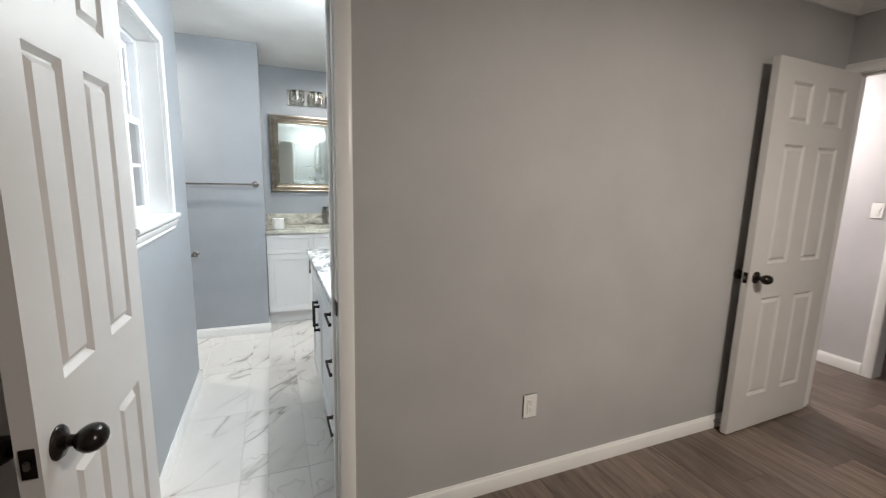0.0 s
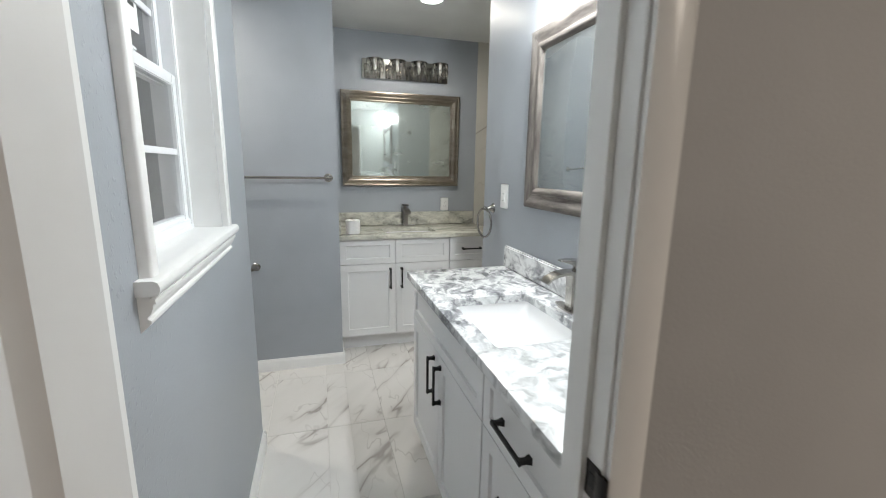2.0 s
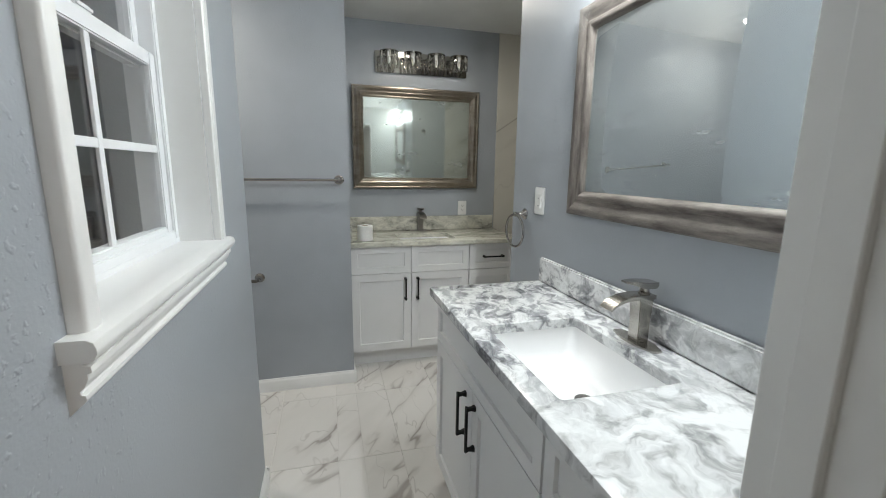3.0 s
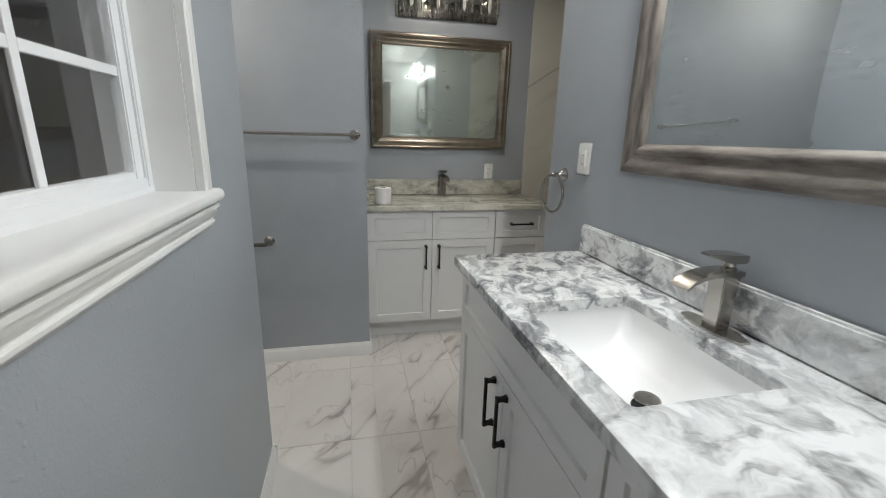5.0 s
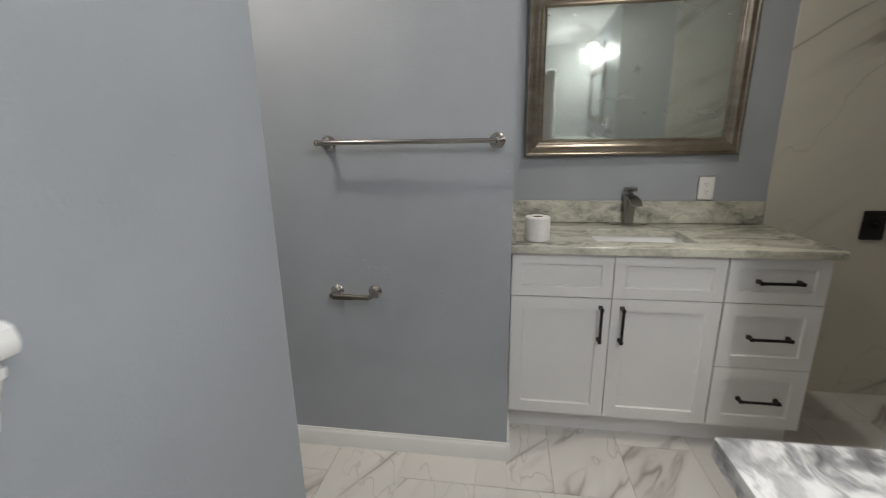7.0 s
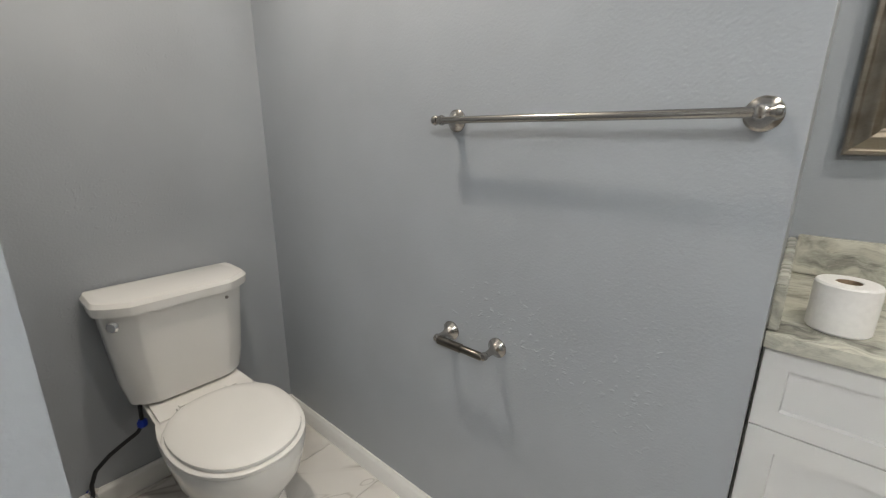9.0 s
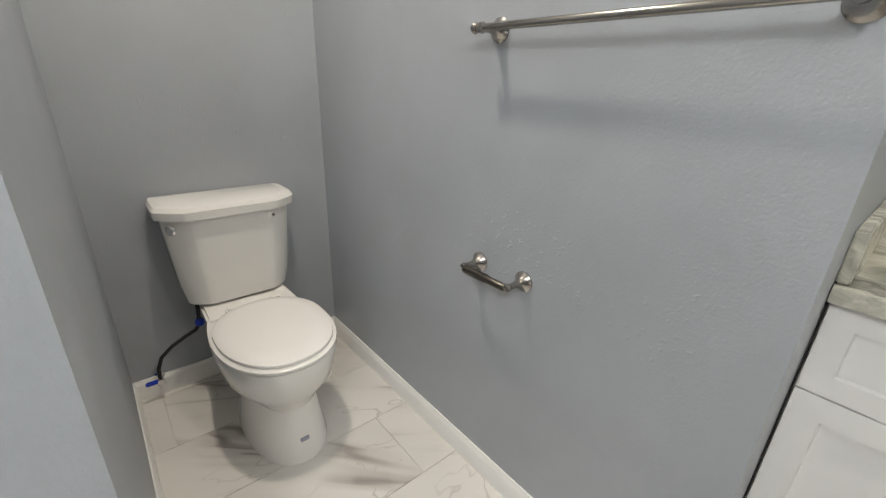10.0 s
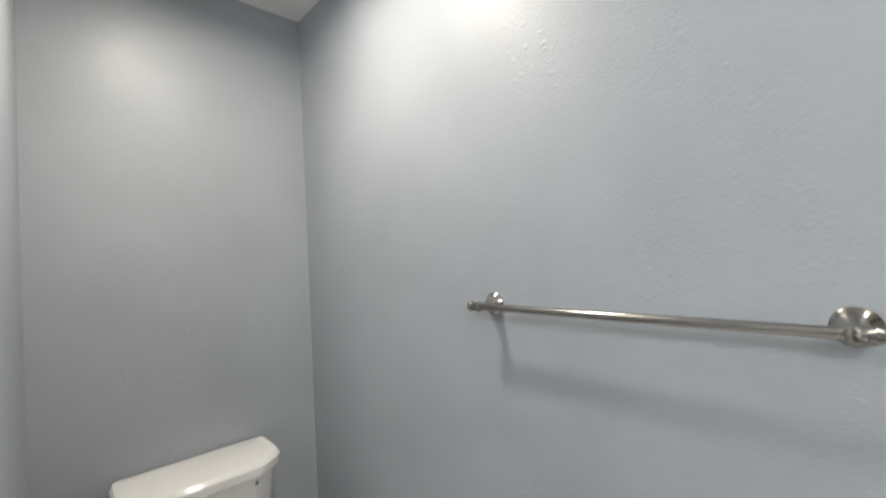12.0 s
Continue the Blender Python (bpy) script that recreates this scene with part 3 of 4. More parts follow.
setting("ground", boxes((-60, -60, -0.3, 60, 60, -0.1)), M_GROUND, "dark ground outside at night", "ground")
setting("floor_base", boxes((X_NICHE - 0.15, Y_BATH - 0.06, -0.1, 2.3, Y_NORTH + 0.15, -0.004)), M_GROUT, "grey grout bed of the tiled bathroom floor", "floor")
setting("floor_bedroom", boxes((-1.75, -2.6, -0.1, 5.1, Y_BATH - 0.06, -0.004), (2.3, Y_BATH - 0.06, -0.1, 5.1, 3.8, -0.004)), M_LINE, "grey-brown wood plank floor", "floor")

# ---- doors ----


def panel_door(name, width, m, label, zk=0.917):
    """Six-panel moulded door leaf, hinge at the origin, with egg knobs, latch and hinges."""
    root = thing(name, m, label, "door", kind="structure")
    h, t, z0 = 2.022, 0.035, 0.012
    stile, mid = 0.113 * width / 0.665, 0.115 * width / 0.665
    xs = [0, stile - 0.008, width / 2 - mid / 2 - 0.003, width / 2 + mid / 2 - 0.009, width - stile - 0.010, width]
    zs = [z0, 0.215, 0.795, 0.987, 1.618, 1.727, 1.93, z0 + h]
    bm = bmesh.new()
    grid = {(i, k, s): bm.verts.new((x, s * t, z)) for i, x in enumerate(xs) for k, z in enumerate(zs) for s in (0, 1)}
    panels = []
    for s in (0, 1):
        for i in range(5):
            for k in range(7):
                f = bm.faces.new([grid[q] for q in ((i, k, s), (i + 1, k, s), (i + 1, k + 1, s), (i, k + 1, s))])
                if i in (1, 3) and k in (1, 3, 5):
                    panels.append(f)
    for k in range(7):
        for i in (0, 5):
            bm.faces.new([grid[q] for q in ((i, k, 0), (i, k + 1, 0), (i, k + 1, 1), (i, k, 1))])
    for i in range(5):
        for k in (0, 7):
            bm.faces.new([grid[q] for q in ((i, k, 0), (i + 1, k, 0), (i + 1, k, 1), (i, k, 1))])
    bmesh.ops.recalc_face_normals(bm, faces=bm.faces[:])
    for f in panels:
        bmesh.ops.inset_region(bm, faces=[f], thickness=0.007, depth=-0.005)
        bmesh.ops.inset_region(bm, faces=[f], thickness=0.011, depth=-0.007)
        bmesh.ops.inset_region(bm, faces=[f], thickness=0.006, depth=0.0)
        bmesh.ops.inset_region(bm, faces=[f], thickness=0.02, depth=0.0105)
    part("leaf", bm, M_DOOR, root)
    xk = width - 0.06
    for side in (0, 1):
        face = pose(xk, t if side else 0, zk, -90 if side else 90)
        rose = part("rosette", lathe(bmesh.new(), [(0.033, 0), (0.033, 0.003), (0.029, 0.008), (0.018, 0.012), (0.012, 0.016), (0.011, 0.03), (0.0, 0.03)], face), M_BRONZE, root, "dark bronze rosette")
        part("knob", lathe(bmesh.new(), [(0.0, 0.026), (0.012, 0.027), (0.02, 0.034), (0.0265, 0.045), (0.028, 0.055), (0.025, 0.066), (0.017, 0.075), (0.008, 0.079), (0, 0.08)], face @ Matrix.Diagonal((1.25, 0.92, 1, 1))), M_BRONZE, rose, "egg-shaped dark bronze knob")
    plate = part("latch_plate", boxes((width - 0.001, 0.006, zk - 0.029, width + 0.002, t - 0.006, zk + 0.029), bevel=0.0008, segments=1), M_BRONZE, root, "dark bronze latch plate")
    part("latch_bolt", boxes((width + 0.001, 0.012, zk - 0.009, width + 0.010, t - 0.012, zk + 0.009), bevel=0.003), M_DARKNICKEL, plate, "sprung latch bolt")
    for z in (0.25, 1.02, 1.80):
        bm = lathe(bmesh.new(), [(0.006, z - 0.045), (0.006, z + 0.045)], pose(-0.004, 0.0, 0), 12)
        box(bm, -0.001, -0.0015, z - 0.045, 0.03, 0.0005, z + 0.045)
        part("hinge", bm, M_BRONZE, root, "dark bronze butt hinge")
    return root


panel_door("door_1", 0.598, pose(JL + 0.007, Y_BED - 0.004, 0, 0, 0, -91.8), "white six-panel bathroom door, open, dark egg knob", 0.882)
panel_door("door_2", 0.762, pose(X_EAST - 0.004, 1.295, 0, 0, 0, 181.6), "white six-panel bedroom door, open against the wall")

strike = thing("strike_plate", pose(JR, Y_BED + 0.02, 0.925), "dark bronze strike plate on the bathroom door jamb", "strike plate")
part("plate", boxes((-0.0025, -0.018, -0.03, 0.0, 0.016, 0.03), bevel=0.001, segments=1), M_BRONZE, strike)
part("lip", lathe(bmesh.new(), [(0.017, -0.024), (0.017, 0.024)], pose(-0.0005, -0.018, 0) @ Matrix.Diagonal((0.18, 0.9, 1, 1)), 16), M_BRONZE, strike, "curved strike lip")
part("bolt_hole", boxes((-0.0032, -0.006, -0.012, -0.0025, 0.008, 0.012)), M_LINE, strike, "dark bolt hole")

stop = thing("door_stop", pose(2.345, Y_BED - 0.013, 0.05, 90, 0, 0), "sprung metal door stop screwed to the baseboard", "door stop")
part("spring", lathe(bmesh.new(), [(0.011, 0.0), (0.011, 0.004)] + [(0.0055 if i % 2 else 0.0072, 0.005 + i * 0.0022) for i in range(17)] + [(0.004, 0.044), (0, 0.044)], None, 14), M_NICKEL, stop)
part("tip", lathe(bmesh.new(), [(0.006, 0.041), (0.0085, 0.043), (0.0085, 0.052), (0.006, 0.054), (0, 0.054)], None, 14), M_PLATE, stop, "white rubber tip")

# ---- window ----
win = thing("window_1", pose(0, 0, 0), "white double-hung vinyl window with grilles, dark outside", "window", kind="structure")


def ring_yz(bm, x0, x1, y0, y1, z0, z1, w, bevel=0.003):
    for r in ((y0, z0, y0 + w, z1), (y1 - w, z0, y1, z1), (y0 + w, z0, y1 - w, z0 + w), (y0 + w, z1 - w, y1 - w, z1)):
        box(bm, x0, r[0], r[1], x1, r[2], r[3], bevel)
    return bm


part("window_frame", box(ring_yz(bmesh.new(), -0.662, -0.584, WY0, WY1, 1.195, WZ1, 0.024), -0.661, WY0 + 0.001, 1.184, -0.583, WY1 - 0.001, 1.2, 0.002), M_VINYL, win)
low = part("lower_sash", ring_yz(bmesh.new(), -0.615, -0.590, WY0 + 0.025, WY1 - 0.025, 1.199, 1.654, 0.034), M_VINYL, win, "white vinyl lower sash")
upp = part("upper_sash", ring_yz(bmesh.new(), -0.647, -0.619, WY0 + 0.025, WY1 - 0.025, 1.620, WZ1 - 0.025, 0.034), M_VINYL, win, "white vinyl upper sash")
part("sash_lock", boxes((-0.615, 2.075, 1.654, -0.592, 2.135, 1.667), bevel=0.004), M_VINYL, low, "white sash lock")
for sash, xg, z0, z1 in ((low, -0.603, 1.233, 1.620), (upp, -0.633, 1.654, WZ1 - 0.059)):
    ym, zm = 2.100, (z0 + z1) / 2
    part("grille", boxes((xg + 0.002, ym - 0.009, z0, xg + 0.009, ym + 0.009, z1), (xg + 0.002, WY0 + 0.059, zm - 0.009, xg + 0.0085, ym - 0.009, zm + 0.009), (xg + 0.002, ym + 0.009, zm - 0.009, xg + 0.0085, WY1 - 0.059, zm + 0.009), bevel=0.001, segments=1), M_VINYL, sash, "white crossed grille bars")
    pane = part("pane", boxes((xg - 0.002, WY0 + 0.055, z0 - 0.004, xg + 0.001, WY1 - 0.055, z1 + 0.004)), M_PANE, sash, "clear window pane")
    pane.visible_shadow = False
# window board, apron and casing
bm = bmesh.new()
prism(bm, [(X_WIN, 1.1575), (X_WIN, 1.186), (-0.470, 1.186), (-0.463, 1.182), (-0.460, 1.174), (-0.460, 1.168), (-0.464, 1.160), (-0.470, 1.1575)], "y", 1.711, 2.494)
box(bm, -0.62, WY0 + 0.001, 1.1575, X_WIN, WY1 - 0.001, 1.186)
part("window_sill", bm, M_TRIM, win, "white painted window stool with horns")
bm = bmesh.new()
prism(bm, [(X_WIN, 1.157), (-0.480, 1.157), (-0.480, 1.152), (-0.472, 1.150), (-0.472, 1.142), (-0.477, 1.140), (-0.478, 1.132), (-0.483, 1.122), (-0.489, 1.116), (-0.489, 1.112), (-0.484, 1.110), (-0.484, 1.104), (-0.490, 1.097), (-0.497, 1.092), (X_WIN, 1.088)], "y", 1.717, 2.489)
for v in bm.verts:
    if v.co.x > X_WIN + 0.002:
        v.co.y += 0.010 * (1 if v.co.y < 2 else -1) * (1.157 - v.co.z) / 0.07
part("apron", bm, M_TRIM, win, "moulded apron under the window stool")
bm = bmesh.new()
prof = [(0.003, 0), (0.003, 0.017), (0.005, 0.019), (0.010, 0.019), (0.012, 0.022), (0.037, 0.0225), (0.041, 0.020), (0.043, 0.016), (0.043, 0)]
loft(bm, [[(X_WIN + d, y + sy * o, z + sz * o) for o, d in prof] for y, z, sy, sz in ((WY0, 1.186, -1, 0), (WY0, WZ1, -1, 1), (WY1, WZ1, 1, 1), (WY1, 1.186, 1, 0))])
part("casing", bm, M_TRIM, win, "flat white painted window casing")
part("reveal", boxes((-0.584, WY0 - 0.001, 1.186, X_WIN, WY0 + 0.003, WZ1), (-0.584, WY1 - 0.003, 1.186, X_WIN, WY1 + 0.001, WZ1), (-0.584, WY0 + 0.003, WZ1 - 0.003, X_WIN, WY1 - 0.003, WZ1 + 0.001)), M_TRIM, win, "white painted window reveal")
tag = part("sticker", boxes((-0.6315, 2.13, 1.73, -0.6305, 2.28, 1.95)), M_PAPER, upp, "white paper maker's label stuck on glass")
part("printed_bar", boxes(*[(-0.6305, 2.15, 1.76 + i * 0.03, -0.6301, 2.15 + (0.11 if i % 3 else 0.07), 1.766 + i * 0.03 + 0.006 * (i % 2)) for i in range(6)]), M_INK, win, "dark printed bars")

fence = thing("fence", pose(-1.9, 1.2, -0.1), "brown horizontal board fence outside the window", "fence")
_b = mesh_of("board", boxes((-0.01, -0.9, 0, 0.01, 2.86, 0.136), bevel=0.004, segments=1), M_FENCE)
for i in range(16):
    ob = new("board", _b)
    ob.parent, ob.location = fence, (0.003 * (i % 3), 0, i * 0.145)
for y in (-0.6, 0.9, 2.4):
    part("post", boxes((-0.10, y, 0, -0.012, y + 0.09, 2.3), bevel=0.004), M_FENCE, fence)

# ---- cabinets ----


def shaker(bm, x0, z0, x1, z1, t=0.019, rail=0.072, y=0.0):
    """A shaker front in the plane y, facing -y."""
    box(bm, x0, y, z0, x1, y + t, z1)
    f = min(bm.faces[-6:], key=lambda q: q.calc_center_median().y)
    bmesh.ops.recalc_face_normals(bm, faces=bm.faces[:])
    rail = min(rail, (z1 - z0) * 0.33)
    bmesh.ops.inset_region(bm, faces=[f], thickness=0.0015, depth=0.0)
    bmesh.ops.inset_region(bm, faces=[f], thickness=rail, depth=0.0)
    bmesh.ops.inset_region(bm, faces=[f], thickness=0.0045, depth=-0.009)
    return bm


def pull(x, z, length, upright):
    """A black cabinet pull with flared square feet, at the front plane y = 0."""
    bm = bmesh.new()
    half = length / 2
    for s in (-1, 1):
        c = s * (half - 0.009)
        loft(bm, [[(c + u * r, y, v * r) for u, v in ((-1, -1), (1, -1), (1, 1), (-1, 1))] for y, r in ((-0.001, 0.0085), (-0.006, 0.0075), (-0.014, 0.0055), (-0.022, 0.0055), (-0.032, 0.0075))])
    box(bm, -half, -0.034, -0.0055, half, -0.025, 0.0055, 0.0022)
    bm.transform(pose(x, 0, z, 0, 90 if upright else 0))
    return bm


def vanity(m, width, depth, label, doors, falses, drawers, toe):
    """A white shaker vanity, front at y = 0. doors, falses: (x0, x1, z0, z1, pull's x); drawers: (x0, x1, z0, z1)."""
    root = thing("vanity_cabinet", m, label, "bathroom cabinet", "bathroom vanities")
    part("body", boxes((0, 0.0205, 0.118, 0.018, depth, 0.867), (width - 0.018, 0.0205, 0.118, width, depth, 0.867), (0.018, 0.0205, 0.118, width - 0.018, depth, 0.136), (0.018, depth - 0.01, 0.136, width - 0.018, depth, 0.867), (0.018, 0.0205, 0.136, width - 0.018, 0.032, 0.867)), M_CAB, root)
    part("toe_kick", boxes((0.0, toe, 0, width, depth, 0.1175)), M_CAB, root, "recessed white toe kick")
    for x0, x1, z0, z1, xp in doors:
        d = part("door", shaker(bmesh.new(), x0, z0, x1, z1), M_CAB, root)
        part("handle", pull(xp, z1 - 0.11, 0.16, True), M_BLACK, d, "matte black bar pull")
    for x0, x1, z0, z1 in falses:
        part("false_front", shaker(bmesh.new(), x0, z0, x1, z1), M_CAB, root)
    for x0, x1, z0, z1 in drawers:
        d = part("drawer_front", shaker(bmesh.new(), x0, z0, x1, z1), M_CAB, root)
        part("handle", pull((x0 + x1) / 2, (z0 + z1) / 2, 0.16, False), M_BLACK, d, "matte black bar pull")
    return root


G = 0.0018
vanity(pose(0.234, 2.80, 0, 0, 0, -90), 1.34, 0.497, "white shaker vanity cabinet with black pulls and drawers",
       [(0.03, 0.478 - G, 0.122, 0.686, 0.415), (0.478 + G, 0.922, 0.122, 0.686, 0.507)], [(0.03, 0.922, 0.690, 0.862)],
       [(0.932, 1.335, 0.690, 0.862), (0.932, 1.335, 0.412, 0.686), (0.932, 1.335, 0.122, 0.408)], 0.045)
vanity(pose(-0.062, 3.952, 0), 1.20, 0.535, "white shaker vanity cabinet under the far basin",
       [(0.004, 0.414 - G, 0.122, 0.676, 0.372), (0.414 + G, 0.834, 0.122, 0.676, 0.458)], [(0.004, 0.414 - G, 0.680, 0.864), (0.414 + G, 0.834, 0.680, 0.864)],
       [(0.842, 1.197, 0.680, 0.864), (0.842, 1.197, 0.398, 0.676), (0.842, 1.197, 0.122, 0.394)], 0.07)
bm = boxes((X_RET + 0.0005, 3.958, 0.10, -0.0625, 3.975, 0.866))
setting("trim_filler", bm, M_LINE, "dark gap beside the far cabinet", "filler strip")


def rounded(x0, y0, x1, y1, r, z, k=6):
    pts = []
    for cx, cy, a in ((x1 - r, y1 - r, 0), (x0 + r, y1 - r, 90), (x0 + r, y0 + r, 180), (x1 - r, y0 + r, 270)):
        pts += [(cx + r * math.cos(radians(a + 90 * i / k)), cy + r * math.sin(radians(a + 90 * i / k)), z) for i in range(k + 1)]
    return pts


def slab(x0, y0, x1, y1, z0, z1, hole, r=0.014, e=0.004):
    """A stone top with eased edges and a rounded basin cut-out."""
    bm = bmesh.new()

    def loop(pts):
        vs = [bm.verts.new(p) for p in pts]
        return vs, [bm.edges.new((a, b)) for a, b in zip(vs, vs[1:] + vs[:1])]

    def bridge(a, b):
        for i in range(len(a)):
            j = (i + 1) % len(a)
            bm.faces.new((a[i], a[j], b[j], b[i]))
    tops = []
    outer = [loop(rounded(x0 + d, y0 + d, x1 - d, y1 - d, 0.006, z, 2)) for d, z in ((e, z1), (e * 0.3, z1 - e * 0.3), (0, z1 - e), (0, z0))]
    inner = [loop(rounded(hole[0] - d, hole[1] - d, hole[2] + d, hole[3] + d, r, z)) for d, z in ((0.002, z1), (0, z1 - 0.002), (0, z0))]
    for seq in (outer, inner):
        for a, b in zip(seq, seq[1:]):
            bridge(a[0], b[0])
    bmesh.ops.triangle_fill(bm, edges=outer[0][1] + inner[0][1], use_beauty=True)
    bmesh.ops.triangle_fill(bm, edges=outer[-1][1] + inner[-1][1], use_beauty=True)
    return bm


def basin(m, w, d, depth, drain_at, label):
    """Rectangular undermount basin: w along x, d along y, rim at z = 0."""
    root = thing("sink_basin", m, label, "sink")
    bm = bmesh.new()
    rings = []
    for u, z, r in ((0.0, 0, 0.022), (-0.004, -0.03, 0.026), (-0.012, -depth * 0.62, 0.04), (-0.03, -depth * 0.85, 0.05), (-0.06, -depth * 0.96, 0.05), (-0.10, -depth, 0.045)):
        rings.append(rounded(-w / 2 - 0.006 - u, -d / 2 - 0.006 - u, w / 2 + 0.006 + u, d / 2 + 0.006 + u, r, z))
    outer = [rounded(-w / 2 - 0.02 - u, -d / 2 - 0.02 - u, w / 2 + 0.02 + u, d / 2 + 0.02 + u, 0.03, z) for u, z in ((-0.05, -depth - 0.015), (0.0, -depth * 0.6), (0.008, 0))]
    loft(bm, outer + rings, True, True)
    part("bowl", bm, M_SINK, root)
    dx, dy = drain_at
    dr = part("drain", lathe(bmesh.new(), [(0.031, -depth - 0.004), (0.031, -depth + 0.004), (0.024, -depth + 0.0045), (0.022, -depth + 0.002), (0, -depth + 0.002)], pose(dx, dy, 0)), M_BLACK, root, "dark drain ring")
    part("stopper", lathe(bmesh.new(), [(0.008, -depth + 0.003), (0.008, -depth + 0.018), (0.027, -depth + 0.019), (0.029, -depth + 0.022), (0.026, -depth + 0.025), (0, -depth + 0.026)], pose(dx, dy, 0)), M_NICKEL, dr, "brushed nickel pop-up stopper")
    return root


top1 = thing("countertop", pose(0, 0, 0), "grey and white swirled stone countertop with backsplash", "countertop")
part("slab", slab(0.208, 1.453, X_VAN - 0.001, 2.815, 0.868, 0.900, (0.279, 1.890, 0.604, 2.342)), M_STONE, top1)
part("backsplash", boxes((X_VAN - 0.023, 1.453, 0.901, X_VAN - 0.001, 2.812, 1.008), bevel=0.006), M_STONE, top1)
top2 = thing("countertop", pose(0, 0, 0), "greenish grey veined stone countertop with backsplashes", "countertop")
part("slab", slab(X_RET + 0.001, 3.932, 1.168, Y_NORTH - 0.001, 0.868, 0.900, (0.292, 4.04, 0.698, 4.295)), M_STONE2, top2)
part("backsplash", boxes((X_RET + 0.022, Y_NORTH - 0.022, 0.901, 1.155, Y_NORTH - 0.001, 1.012), bevel=0.003), M_STONE2, top2)
part("side_splash", boxes((X_RET + 0.001, 3.945, 0.901, X_RET + 0.021, Y_NORTH - 0.001, 1.000), bevel=0.003), M_STONE2, top2)
basin(pose(0.4415, 2.116, 0.868, 0, 0, -90), 0.452, 0.325, 0.118, (0.049, 0.025), "white porcelain undermount sink in the near counter")
basin(pose(0.495, 4.1675, 0.868), 0.406, 0.255, 0.12, (0.0, 0.0), "white porcelain undermount sink in the far counter")


def faucet(m, metal, label):
    """Waterfall faucet: base plate, square body, curved flat spout towards -y, flat lever."""
    root = thing("faucet", m, label, "faucet")
    bm = bmesh.new()
    prism(bm, [(0.086, -0.013), (0.086, 0.013), (0.033, 0.030), (-0.033, 0.030), (-0.086, 0.013), (-0.086, -0.013), (-0.033, -0.030), (0.033, -0.030)], "z", 0, 0.006)
    part("base_plate", bm, metal, root)
    bm = bmesh.new()
    loft(bm, [[(sx * w, sy * w2 + 0.004, z) for sx, sy in ((-1, -1), (1, -1), (1, 1), (-1, 1))] for z, w, w2 in ((0.006, 0.021, 0.019), (0.06, 0.021, 0.019), (0.118, 0.022, 0.022), (0.142, 0.0225, 0.024))])
    bmesh.ops.bevel(bm, geom=[e for e in bm.edges], offset=0.002, segments=2, affect="EDGES")
    part("body", bm, metal, root)
    prof_t = [(0.030, 0.146), (-0.02, 0.147), (-0.05, 0.144), (-0.078, 0.137), (-0.100, 0.126), (-0.118, 0.110)]
    prof_b = [(-0.113, 0.106), (-0.096, 0.120), (-0.074, 0.129), (-0.048, 0.134), (-0.02, 0.134), (0.030, 0.134)]
    bm = bmesh.new()
    prism(bm, prof_t + prof_b, "x", -0.026, 0.026)
    part("spout", bm, metal, root, "curved flat waterfall spout")
    bm = bmesh.new()
    loft(bm, [[(-w, y, z0), (w, y, z0), (w, y, z1), (-w, y, z1)] for y, w, z0, z1 in
              ((-0.062, 0.013, 0.1815, 0.1865), (-0.030, 0.023, 0.1735, 0.1860), (-0.012, 0.025, 0.1655, 0.1850), (0.030, 0.025, 0.1640, 0.1820), (0.044, 0.017, 0.1690, 0.1800))])
    bmesh.ops.bevel(bm, geom=bm.edges[:], offset=0.0014, segments=2, affect="EDGES")
    lev = part("lever", bm, metal, root, "wedge-shaped flat lever handle")
    part("lever_stem", lathe(bmesh.new(), [(0.016, 0.146), (0.0165, 0.150), (0.013, 0.154), (0.014, 0.167)], pose(0, 0.010, 0), 18), metal, lev)
    return root


faucet(pose(0.664, 2.122, 0.900, 0, 0, -90), M_NICKEL, "brushed nickel waterfall faucet beside the near sink")
faucet(pose(0.52, 4.428, 0.900), M_DARKNICKEL, "dark nickel waterfall faucet behind the far sink")

# ---- mirrors ----


